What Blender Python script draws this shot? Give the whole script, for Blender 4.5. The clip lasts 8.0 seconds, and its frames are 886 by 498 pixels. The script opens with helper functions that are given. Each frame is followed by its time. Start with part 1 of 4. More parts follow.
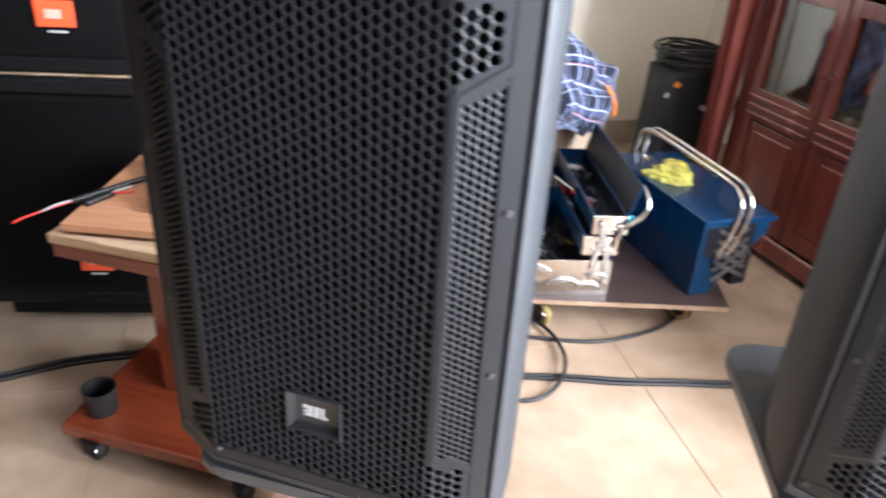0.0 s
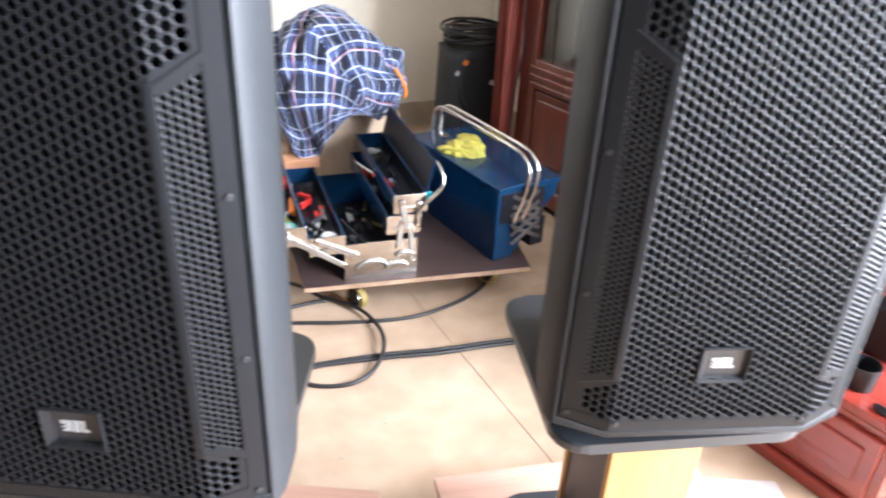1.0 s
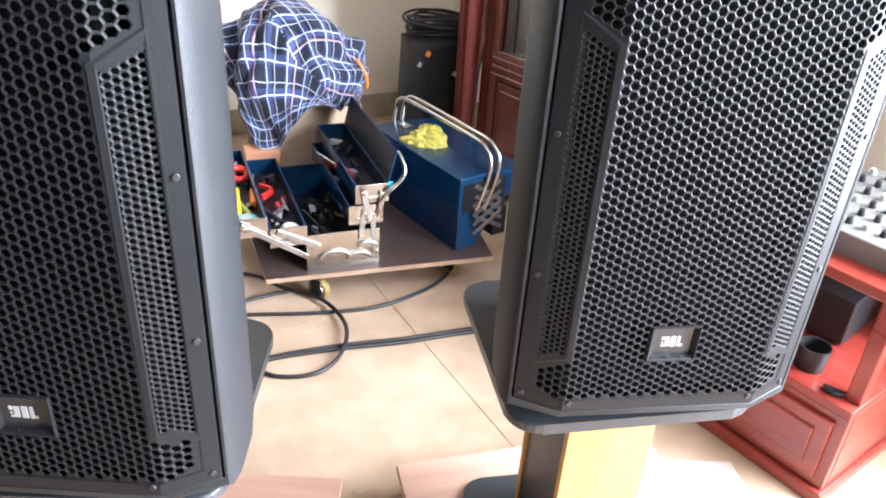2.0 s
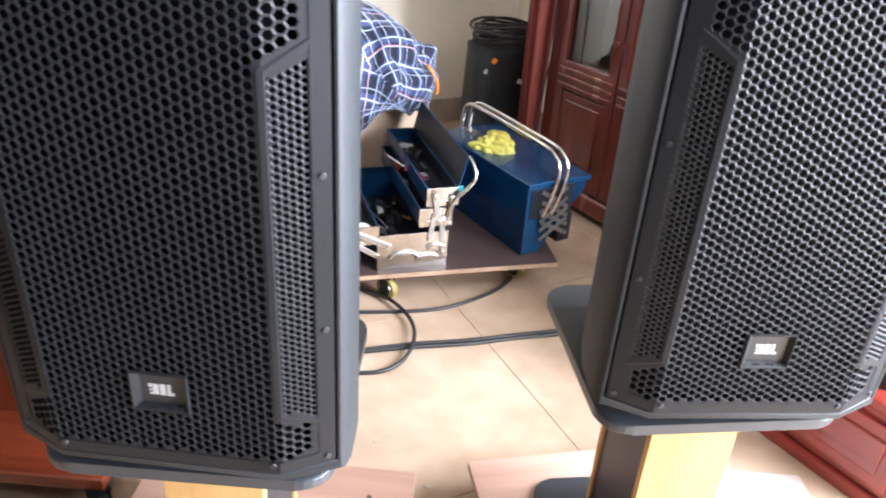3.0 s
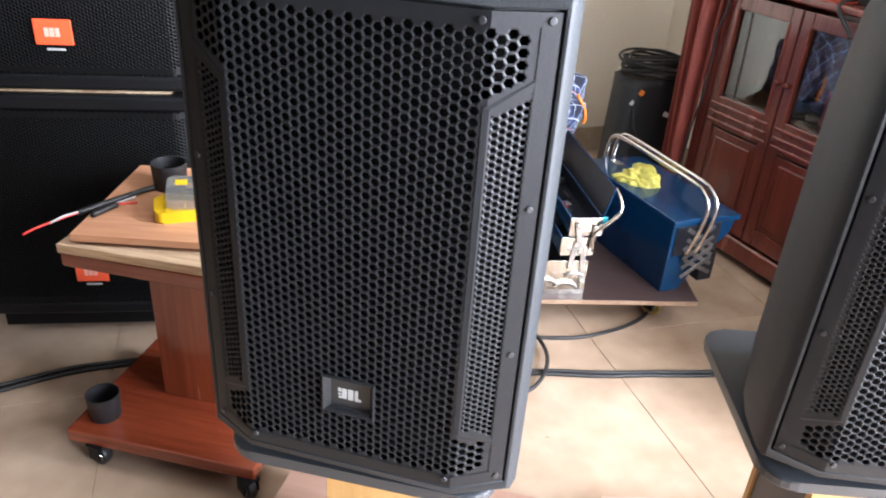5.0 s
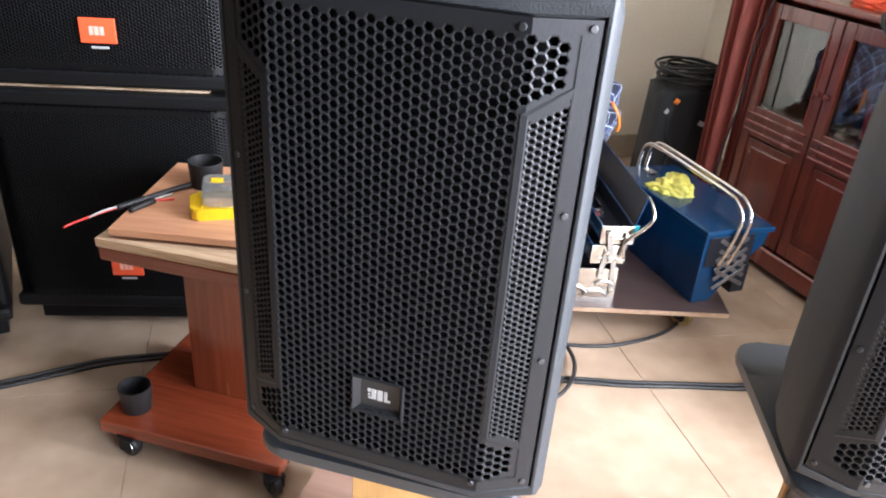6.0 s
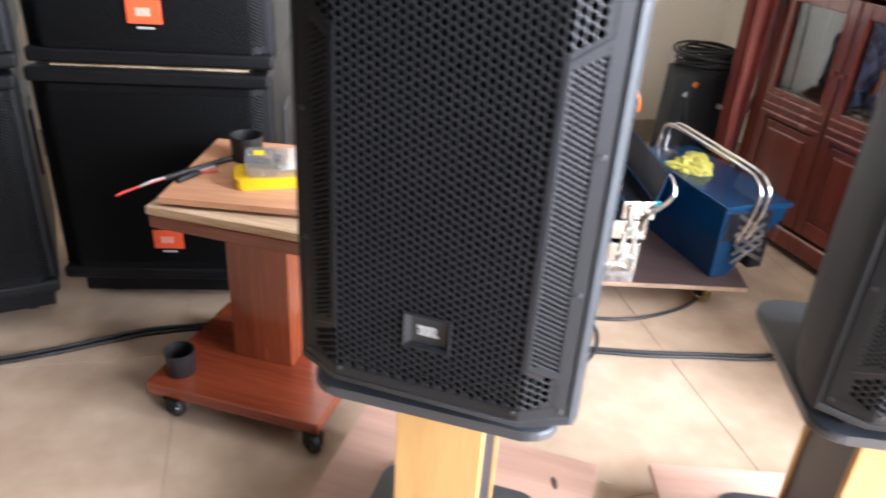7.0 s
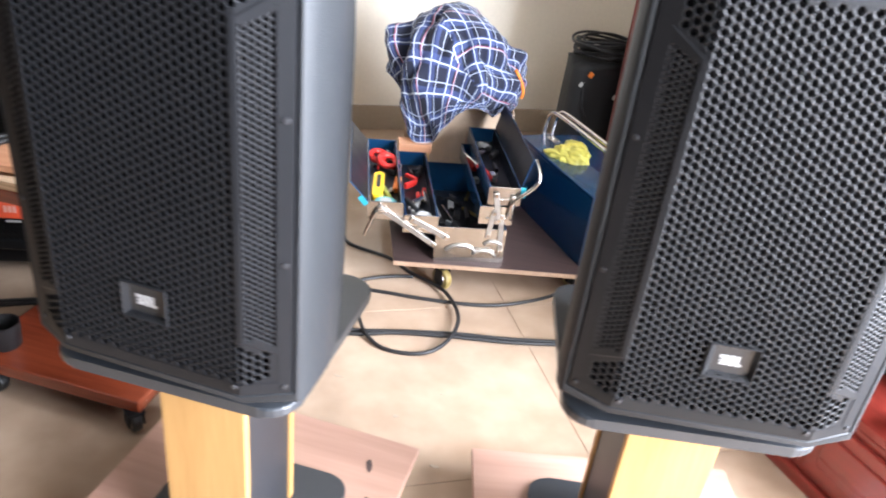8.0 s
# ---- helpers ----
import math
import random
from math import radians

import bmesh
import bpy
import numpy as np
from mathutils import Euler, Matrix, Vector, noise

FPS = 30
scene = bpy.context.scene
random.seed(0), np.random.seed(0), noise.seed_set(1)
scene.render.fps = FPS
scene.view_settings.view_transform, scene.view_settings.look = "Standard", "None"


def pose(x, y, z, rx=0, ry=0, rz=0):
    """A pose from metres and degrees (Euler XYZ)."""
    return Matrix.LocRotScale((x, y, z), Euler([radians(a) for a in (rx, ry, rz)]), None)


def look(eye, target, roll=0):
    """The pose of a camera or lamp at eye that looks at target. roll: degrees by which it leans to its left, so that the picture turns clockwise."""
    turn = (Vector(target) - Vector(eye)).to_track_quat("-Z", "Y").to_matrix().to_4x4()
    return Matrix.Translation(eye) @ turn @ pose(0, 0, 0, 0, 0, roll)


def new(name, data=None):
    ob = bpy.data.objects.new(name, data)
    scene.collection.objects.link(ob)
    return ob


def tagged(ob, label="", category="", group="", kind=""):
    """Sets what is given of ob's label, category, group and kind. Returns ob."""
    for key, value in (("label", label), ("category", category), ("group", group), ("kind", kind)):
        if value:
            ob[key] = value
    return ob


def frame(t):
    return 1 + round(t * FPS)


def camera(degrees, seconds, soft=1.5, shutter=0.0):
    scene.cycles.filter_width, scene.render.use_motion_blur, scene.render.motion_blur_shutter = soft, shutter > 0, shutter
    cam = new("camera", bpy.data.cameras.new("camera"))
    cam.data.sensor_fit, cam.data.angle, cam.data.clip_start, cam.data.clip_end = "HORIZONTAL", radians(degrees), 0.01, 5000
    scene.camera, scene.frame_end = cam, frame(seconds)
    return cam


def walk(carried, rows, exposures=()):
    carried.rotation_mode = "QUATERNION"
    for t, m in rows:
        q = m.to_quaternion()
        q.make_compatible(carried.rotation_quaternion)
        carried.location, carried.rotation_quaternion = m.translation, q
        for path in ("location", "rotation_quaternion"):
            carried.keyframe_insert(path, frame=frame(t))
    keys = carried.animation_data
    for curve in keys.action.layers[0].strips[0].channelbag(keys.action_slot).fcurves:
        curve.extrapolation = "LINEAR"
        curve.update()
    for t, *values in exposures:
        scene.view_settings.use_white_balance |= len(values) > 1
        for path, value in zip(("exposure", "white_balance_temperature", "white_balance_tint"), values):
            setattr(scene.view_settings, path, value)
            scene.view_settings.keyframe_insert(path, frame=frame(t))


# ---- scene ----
cam = camera(61.3, 8.0, soft=1.9, shutter=0.55)
PATH = [
    (0, (0.089, -0.581, 1.297), (-0.333, 1.116, 0.326), 3.7),
    (0.5, (0.137, -0.592, 1.3), (-0.044, 1.146, 0.328), 3.1),
    (1, (0.195, -0.595, 1.301), (0.189, 1.154, 0.33), 3.0),
    (1.2, (0.219, -0.596, 1.3), (0.263, 1.152, 0.328), 3.0),
    (2.3, (0.205, -0.618, 1.292), (0.285, 1.124, 0.312), 3.9),
    (2.5, (0.183, -0.626, 1.299), (0.238, 1.117, 0.32), 4.0),
    (3, (0.131, -0.65, 1.304), (0.102, 1.097, 0.331), 4.0),
    (3.5, (0.102, -0.66, 1.304), (-0.01, 1.086, 0.336), 4.0),
    (4, (0.085, -0.669, 1.311), (-0.106, 1.074, 0.348), 4.0),
    (4.5, (0.064, -0.673, 1.318), (-0.194, 1.064, 0.362), 3.9),
    (4.7, (0.055, -0.679, 1.321), (-0.235, 1.057, 0.371), 3.9),
    (5.8, (0.038, -0.689, 1.328), (-0.349, 1.034, 0.389), 4.3),
    (6, (0.04, -0.69, 1.326), (-0.361, 1.029, 0.387), 4.4),
    (6.2, (0.032, -0.697, 1.323), (-0.384, 1.019, 0.384), 4.4),
    (6.5, (0.003, -0.734, 1.321), (-0.451, 0.971, 0.379), 4.0),
    (6.8, (-0.004, -0.782, 1.311), (-0.478, 0.914, 0.363), 3.6),
    (7, (0.028, -0.796, 1.304), (-0.405, 0.91, 0.353), 3.8),
    (7.5, (0.161, -0.774, 1.305), (-0.163, 0.95, 0.344), 5.1),
    (8, (0.323, -0.699, 1.293), (-0.014, 1.02, 0.327), 7.1),
]
walk(cam, [(t, look(eye, target, roll)) for t, eye, target, roll in PATH])

# ---- world and light ----
scene.view_settings.exposure = 1.07
world = bpy.data.worlds.new("sky")
scene.world = world
world.use_nodes = True
wn = world.node_tree
sky = wn.nodes.new("ShaderNodeTexSky")
sky.sky_type, sky.sun_disc = "NISHITA", False
sky.sun_elevation, sky.sun_rotation = radians(35), radians(100)
wn.nodes["Background"].inputs[1].default_value = 0.12
wn.links.new(sky.outputs[0], wn.nodes["Background"].inputs[0])

ROOM = 28.5                     # turn of the room against the front of the near loudspeaker
E2 = Vector((math.cos(radians(ROOM)), math.sin(radians(ROOM)), 0))      # towards the window wall
E1 = Vector((-E2.y, E2.x, 0))                                          # towards the far wall


def room(u, v, z=0.0, turn=0.0):
    """A pose in the room: u towards the window wall, v towards the far wall."""
    p = E2 * u + E1 * v
    return pose(p.x, p.y, z, 0, 0, ROOM + turn)


def area(name, m, sx, sy, watts, colour):
    lamp = bpy.data.lights.new(name, "AREA")
    lamp.shape, lamp.size, lamp.size_y, lamp.energy, lamp.color = "RECTANGLE", sx, sy, watts, colour
    ob = new(name, lamp)
    ob.matrix_world = m
    return ob


WALL_U, WALL_V, BACK_U, BACK_V, CEIL = 1.86, 2.67, -4.6, -5.0, 3.0
WIN = (-4.5, -0.15, 0.62, 2.5)      # window: v from, v to, z from, z to
wc = E2 * (WALL_U + 0.55) + E1 * ((WIN[0] + WIN[1]) / 2)
area("window_light", look((wc.x, wc.y, 1.35), (wc.x - E2.x, wc.y - E2.y, 1.27)), 4.5, 2.4, 1380, (0.82, 0.88, 1.02))


# ---- materials ----
def mat(name, base, rough=0.5, metal=0.0, var=0.12, scale=6.0, fine=90.0, bump=0.15, spec=0.5, coat=0.0, tint=None, rough_var=0.08, stretch=(1, 1, 1)):
    """A surface with stains (scale) and grain (fine), in object coordinates at true size."""
    m = bpy.data.materials.new(name)
    m.use_nodes = True
    nt = m.node_tree
    N, L = nt.nodes, nt.links
    b = N["Principled BSDF"]
    tc = N.new("ShaderNodeTexCoord")
    mp = N.new("ShaderNodeMapping")
    mp.inputs["Scale"].default_value = stretch
    L.new(tc.outputs["Object"], mp.inputs[0])
    n1 = N.new("ShaderNodeTexNoise")
    n1.inputs["Scale"].default_value, n1.inputs["Detail"].default_value = scale, 4
    n2 = N.new("ShaderNodeTexNoise")
    n2.inputs["Scale"].default_value, n2.inputs["Detail"].default_value = fine, 3
    L.new(mp.outputs[0], n1.inputs["Vector"])
    L.new(mp.outputs[0], n2.inputs["Vector"])
    mix = N.new("ShaderNodeMix")
    mix.data_type = "RGBA"
    lo = tuple(c * (1 - var) for c in base)
    hi = tint or tuple(min(1, c * (1 + var)) for c in base)
    mix.inputs[6].default_value, mix.inputs[7].default_value = (*lo, 1), (*hi, 1)
    add = N.new("ShaderNodeMath")
    add.operation = "MULTIPLY_ADD"
    add.inputs[1].default_value, add.inputs[2].default_value = 0.45, 0.0
    L.new(n2.outputs[0], add.inputs[0])
    add2 = N.new("ShaderNodeMath")
    add2.operation = "MULTIPLY_ADD"
    add2.inputs[1].default_value = 0.6
    L.new(n1.outputs[0], add2.inputs[0])
    L.new(add.outputs[0], add2.inputs[2])
    ramp = N.new("ShaderNodeMapRange")
    ramp.inputs[1].default_value, ramp.inputs[2].default_value = 0.32, 0.72
    L.new(add2.outputs[0], ramp.inputs[0])
    L.new(ramp.outputs[0], mix.inputs[0])
    L.new(mix.outputs[2], b.inputs["Base Color"])
    rr = N.new("ShaderNodeMapRange")
    rr.inputs[3].default_value, rr.inputs[4].default_value = max(0.02, rough - rough_var), min(1, rough + rough_var)
    L.new(n1.outputs[0], rr.inputs[0])
    L.new(rr.outputs[0], b.inputs["Roughness"])
    b.inputs["Metallic"].default_value = metal
    b.inputs["Specular IOR Level"].default_value = spec
    b.inputs["Coat Weight"].default_value = coat
    b.inputs["Coat Roughness"].default_value = 0.12
    if bump:
        bp = N.new("ShaderNodeBump")
        bp.inputs["Strength"].default_value, bp.inputs["Distance"].default_value = bump, 0.002
        L.new(n2.outputs[0], bp.inputs["Height"])
        L.new(bp.outputs[0], b.inputs["Normal"])
    return m


def wood(name, dark, light, rough=0.4, axis=0, coat=0.0, ring=9.0):
    """Planed wood with grain along one axis."""
    st = [14.0, 14.0, 14.0]
    st[axis] = 0.9
    m = mat(name, dark, rough, var=0.0, scale=ring / 6, fine=ring, bump=0.12, coat=coat, tint=light, stretch=st)
    return m


def glass(name, tint=(0.9, 0.95, 0.95), rough=0.02, clear=0.88):
    m = bpy.data.materials.new(name)
    m.use_nodes = True
    N, L = m.node_tree.nodes, m.node_tree.links
    N.remove(N["Principled BSDF"])
    tr, gl, mx = N.new("ShaderNodeBsdfTransparent"), N.new("ShaderNodeBsdfGlossy"), N.new("ShaderNodeMixShader")
    tr.inputs[0].default_value = (*tint, 1)
    gl.inputs["Roughness"].default_value = rough
    mx.inputs[0].default_value = 1 - clear
    L.new(tr.outputs[0], mx.inputs[1])
    L.new(gl.outputs[0], mx.inputs[2])
    L.new(mx.outputs[0], N["Material Output"].inputs[0])
    return m


M_WALL = mat("wall_paint", (0.85, 0.785, 0.665), 0.75, var=0.05, scale=1.2, fine=60, bump=0.08)
# near-black for unseen walls, so little light bounces onto the loudspeaker fronts
M_WALL_UNSEEN = mat("unseen_wall_dark", (0.034, 0.031, 0.030), 0.8, var=0.06, scale=1.2, fine=60, bump=0.08)
# unseen ceiling, its tone lowered to cut bounce light
M_CEIL = mat("ceiling_boards", (0.36, 0.345, 0.32), 0.8, var=0.03, scale=1.0, bump=0.05)
M_SKIRT = mat("skirting_tile", (0.40, 0.33, 0.25), 0.25, var=0.08, scale=3)
M_TILE = mat("floor_tile", (0.39, 0.268, 0.182), 0.14, var=0.16, scale=3.4, fine=9, bump=0.0, tint=(0.51, 0.385, 0.282), rough_var=0.05, spec=0.38)
M_GROUT = mat("grout", (0.38, 0.28, 0.20), 0.8, var=0.15, scale=20)
M_GRILLE = mat("grille_paint", (0.0084, 0.0090, 0.0106), 0.50, metal=0.0, var=0.12, scale=5, fine=300, bump=0.1, spec=0.28, rough_var=0.05)
M_CAB = mat("cabinet_plastic", (0.0155, 0.0175, 0.0200), 0.58, var=0.12, scale=7, fine=420, bump=0.35, spec=0.36)
M_BADGE = mat("badge_plate_paint", (0.020, 0.021, 0.023), 0.4, var=0.1, scale=30, fine=200, bump=0.1)
M_FOAM = mat("grille_foam", (0.003, 0.003, 0.0035), 0.95, var=0.2, fine=200, bump=0.3, spec=0.1)
M_BLACK = mat("black_paint", (0.0035, 0.0039, 0.0047), 0.5, var=0.2, scale=6, fine=300, bump=0.3, spec=0.25)
M_SUBGRILLE = mat("sub_grille_paint", (0.0022, 0.0025, 0.0030), 0.5, var=0.15, scale=5, fine=200, bump=0.1, spec=0.2)
M_SEAM = mat("dark_gasket", (0.006, 0.006, 0.007), 0.8)
M_STEEL = mat("bright_steel", (0.60, 0.565, 0.52), 0.20, metal=1.0, var=0.12, scale=14, fine=45, bump=0.6, rough_var=0.10)
M_SCREW = mat("screw_steel", (0.035, 0.035, 0.038), 0.45, metal=0.4, var=0.2, scale=40)
M_PLATE = mat("stand_plate_paint", (0.030, 0.034, 0.039), 0.38, var=0.1, scale=6, fine=300, bump=0.15)
M_POST = mat("post_black_paint", (0.022, 0.023, 0.026), 0.45, var=0.15, scale=6, fine=200)
M_PINE = wood("pine_board", (0.38, 0.205, 0.065), (0.49, 0.295, 0.11), 0.60, axis=2)
M_PLY = wood("plywood_pale", (0.36, 0.20, 0.15), (0.50, 0.31, 0.235), 0.55, axis=0, ring=4)
M_PLYTOP = wood("plywood_top", (0.46, 0.20, 0.10), (0.68, 0.37, 0.22), 0.5, axis=0, ring=7)
M_PLYEDGE = wood("plywood_edge", (0.34, 0.19, 0.10), (0.80, 0.62, 0.42), 0.6, axis=0, ring=16)
M_RED = wood("red_stained_wood", (0.13, 0.022, 0.009), (0.27, 0.055, 0.022), 0.25, axis=0, coat=0.5, ring=6)
M_REDV = wood("red_stained_wood_upright", (0.14, 0.026, 0.010), (0.25, 0.055, 0.021), 0.25, axis=2, coat=0.5, ring=6)
M_MAHOG = wood("mahogany", (0.085, 0.019, 0.014), (0.17, 0.037, 0.026), 0.22, axis=2, coat=0.6, ring=6)
M_MAHOGL = wood("mahogany_light", (0.11, 0.020, 0.014), (0.20, 0.040, 0.027), 0.25, axis=2, coat=0.5, ring=6)
M_LOWCAB = wood("red_lacquer", (0.20, 0.024, 0.017), (0.32, 0.045, 0.031), 0.3, axis=0, coat=0.5, ring=5)
M_DOLLYEDGE = wood("dirty_plywood_edge", (0.20, 0.115, 0.07), (0.44, 0.30, 0.20), 0.6, axis=0, ring=16)
M_DOLLY = wood("dark_plywood", (0.036, 0.023, 0.022), (0.09, 0.056, 0.052), 0.42, axis=0, ring=5)
M_BLUE = mat("blue_enamel", (0.005, 0.046, 0.122), 0.2, metal=0.35, var=0.15, scale=9, fine=150, bump=0.08, coat=0.4)
M_BLUEIN = mat("dark_enamel", (0.012, 0.014, 0.020), 0.35, metal=0.3, var=0.3, scale=14, fine=80, bump=0.1)
M_TEAL = mat("teal_enamel", (0.02, 0.30, 0.38), 0.3, metal=0.2, var=0.15, scale=9)
M_RUBBER = mat("black_rubber", (0.012, 0.012, 0.013), 0.5, var=0.2, scale=12, fine=200, bump=0.1)
M_ORANGE = mat("orange_badge", (0.85, 0.10, 0.035), 0.4, var=0.05, scale=20, bump=0.0)
M_PINK = mat("badge_mark", (0.90, 0.42, 0.34), 0.4, var=0.05, bump=0.0)
M_WHITE = mat("white_print", (0.40, 0.40, 0.395), 0.45, var=0.05, bump=0.0)
M_YELLOW = mat("yellow_plastic", (0.80, 0.50, 0.015), 0.35, var=0.08, scale=15, bump=0.05)
M_BAG = mat("yellow_bag_film", (0.56, 0.50, 0.10), 0.35, var=0.2, scale=18, fine=60, bump=0.3)
M_REDP = mat("red_plastic", (0.62, 0.03, 0.025), 0.35, var=0.1, scale=20)
M_ORNP = mat("orange_plastic", (0.80, 0.22, 0.03), 0.4, var=0.1, scale=20)
M_GREENP = mat("green_plastic", (0.35, 0.42, 0.10), 0.4, var=0.1, scale=20)
M_TAPE = mat("teal_plastic", (0.10, 0.42, 0.42), 0.35, var=0.1, scale=20)
M_CARD = mat("cardboard", (0.56, 0.42, 0.30), 0.8, var=0.12, scale=5, fine=40)
M_NYLON = mat("black_nylon", (0.006, 0.0065, 0.008), 0.7, var=0.3, scale=10, fine=260, bump=0.4)
M_BRASS = mat("brass", (0.60, 0.42, 0.16), 0.3, metal=1.0, var=0.2, scale=20)
M_LINK = mat("dull_steel", (0.42, 0.40, 0.37), 0.42, metal=1.0, var=0.15, scale=25)
M_MIXER = mat("mixer_grey", (0.19, 0.19, 0.185), 0.45, var=0.1, scale=12)
M_GREY = mat("grey_panel", (0.42, 0.43, 0.43), 0.4, var=0.1, scale=12)
M_PAPER = mat("white_sheet", (0.60, 0.585, 0.56), 0.7, var=0.04, scale=4)
M_GLASS = glass("cabinet_glass", (0.72, 0.76, 0.76), 0.03, 0.91)
M_CLEAR = glass("clear_lid", (0.90, 0.92, 0.92), 0.10, 0.62)
hazy = M_CLEAR.node_tree
milk = hazy.nodes.new("ShaderNodeBsdfDiffuse")
milk.inputs[0].default_value = (0.62, 0.63, 0.62, 1)
veil = hazy.nodes.new("ShaderNodeMixShader")
veil.inputs[0].default_value = 0.13
old = hazy.nodes["Material Output"].inputs[0].links[0].from_socket
hazy.links.new(old, veil.inputs[1])
hazy.links.new(milk.outputs[0], veil.inputs[2])
hazy.links.new(veil.outputs[0], hazy.nodes["Material Output"].inputs[0])


# ---- mesh helpers ----
def part(name, bm, material, parent=None, label="", smooth=False):
    """Links a bmesh as one mesh object under a thing or a part."""
    me = bpy.data.meshes.new(name)
    bm.normal_update()
    bm.to_mesh(me)
    bm.free()
    return mesh_part(name, me, material, parent, label, smooth)


def mesh_part(name, me, material, parent=None, label="", smooth=False):
    if not me.materials:
        me.materials.append(material)
    if smooth:
        for p in me.polygons:
            p.use_smooth = True
    ob = new(name, me)
    ob.parent = parent
    return tagged(ob, label)


def thing(name, m, label, category, group="", kind=""):
    ob = new(name)
    ob.empty_display_size = 0.05
    ob.matrix_world = m
    return tagged(ob, label, category, group, kind)


def box(sx, sy, sz, m=None, bevel=0.0, seg=2, bm=None):
    """A block centred on m (a pose or a place)."""
    bm = bm or bmesh.new()
    m = m if isinstance(m, Matrix) else Matrix.Translation(m or (0, 0, 0))
    vs = bmesh.ops.create_cube(bm, size=1.0, matrix=m @ Matrix.Diagonal((sx, sy, sz, 1)))["verts"]
    if bevel:
        es = list({e for v in vs for e in v.link_edges})
        bmesh.ops.bevel(bm, geom=es, offset=bevel, segments=seg, affect="EDGES", profile=0.5)
    return bm


def cyl(r, h, m=None, r2=None, n=24, bm=None, bevel=0.0):
    """A round bar along z, centred on m."""
    bm = bm or bmesh.new()
    m = m if isinstance(m, Matrix) else Matrix.Translation(m or (0, 0, 0))
    vs = bmesh.ops.create_cone(bm, cap_ends=True, segments=n, radius1=r, radius2=r if r2 is None else r2, depth=h, matrix=m)["verts"]
    if bevel:
        es = [e for e in {e for v in vs for e in v.link_edges} if any(len(f.verts) > 4 for f in e.link_faces)]
        bmesh.ops.bevel(bm, geom=es, offset=bevel, segments=2, affect="EDGES", profile=0.5)
    return bm


def prism(outline, z0, z1, bm=None, bevel=0.0, m=None, seg=2):
    """An outline in x, y raised from z0 to z1."""
    bm = bm or bmesh.new()
    lo = [bm.verts.new((x, y, z0)) for x, y in outline]
    hi = [bm.verts.new((x, y, z1)) for x, y in outline]
    n = len(outline)
    fs = [bm.faces.new(lo[::-1]), bm.faces.new(hi)]
    fs += [bm.faces.new((lo[i], lo[(i + 1) % n], hi[(i + 1) % n], hi[i])) for i in range(n)]
    vs = lo + hi
    if bevel:
        out = bmesh.ops.bevel(bm, geom=[e for f in fs[:2] for e in f.edges], offset=bevel, segments=seg, affect="EDGES", profile=0.5)
        vs = list({v for f in out["faces"] for v in f.verts} | {v for v in vs if v.is_valid})
    if m is not None:
        bmesh.ops.transform(bm, matrix=m, verts=[v for v in bm.verts] if bm is not None and len(bm.verts) <= len(vs) else vs)
    return bm


def rounded(w, d, r, n=6):
    """A rectangle with rounded corners."""
    pts = []
    for cx, cy, a in ((w / 2 - r, d / 2 - r, 0), (-w / 2 + r, d / 2 - r, 90), (-w / 2 + r, -d / 2 + r, 180), (w / 2 - r, -d / 2 + r, 270)):
        pts += [(cx + r * math.cos(radians(a + 90 * k / n)), cy + r * math.sin(radians(a + 90 * k / n))) for k in range(n + 1)]
    return pts


def tube(points, r, n=10, smooth=3, closed=False, bm=None):
    """A round bar or cable along points, eased between them."""
    P = [Vector(p) for p in points]
    if smooth:
        Q = []
        cnt = len(P) if closed else len(P) - 1
        for i in range(cnt):
            if closed:
                a, b, c, d = P[i - 1], P[i], P[(i + 1) % len(P)], P[(i + 2) % len(P)]
            else:
                a, b, c, d = P[max(i - 1, 0)], P[i], P[i + 1], P[min(i + 2, len(P) - 1)]
            for k in range(smooth):
                t = k / smooth
                Q.append(0.5 * (2 * b + (c - a) * t + (2 * a - 5 * b + 4 * c - d) * t * t + (3 * b - a - 3 * c + d) * t ** 3))
        if not closed:
            Q.append(P[-1])
        P = Q
    bm = bm or bmesh.new()
    rings, side = [], None
    for i, p in enumerate(P):
        way = (P[(i + 1) % len(P)] - P[i - 1]) if closed or 0 < i < len(P) - 1 else (P[1] - P[0] if i == 0 else P[-1] - P[-2])
        way.normalize()
        if side is None:
            side = way.cross(Vector((0, 0, 1)) if abs(way.z) < 0.9 else Vector((1, 0, 0))).normalized()
        side = (side - way * side.dot(way)).normalized()
        up = way.cross(side)
        rings.append([bm.verts.new(p + r * (math.cos(2 * math.pi * k / n) * side + math.sin(2 * math.pi * k / n) * up)) for k in range(n)])
    for i in range(len(rings) if closed else len(rings) - 1):
        a, b = rings[i], rings[(i + 1) % len(rings)]
        for k in range(n):
            bm.faces.new((a[k], a[(k + 1) % n], b[(k + 1) % n], b[k]))
    if not closed:
        bm.faces.new(rings[0][::-1])
        bm.faces.new(rings[-1])
    bmesh.ops.recalc_face_normals(bm, faces=bm.faces[:])
    return bm


def inside(x, z, poly):
    hit = False
    for i in range(len(poly)):
        (x1, z1), (x2, z2) = poly[i - 1], poly[i]
        if (z1 > z) != (z2 > z) and x < (x2 - x1) * (z - z1) / (z2 - z1) + x1:
            hit = not hit
    return hit


def edge_gap(x, z, poly):
    """Distance from a point to an outline."""
    best = 9.0
    for i in range(len(poly)):
        a, b, p = Vector(poly[i - 1]), Vector(poly[i]), Vector((x, z))
        t = max(0, min(1, (p - a).dot(b - a) / (b - a).length_squared))
        best = min(best, (p - a - t * (b - a)).length)
    return best


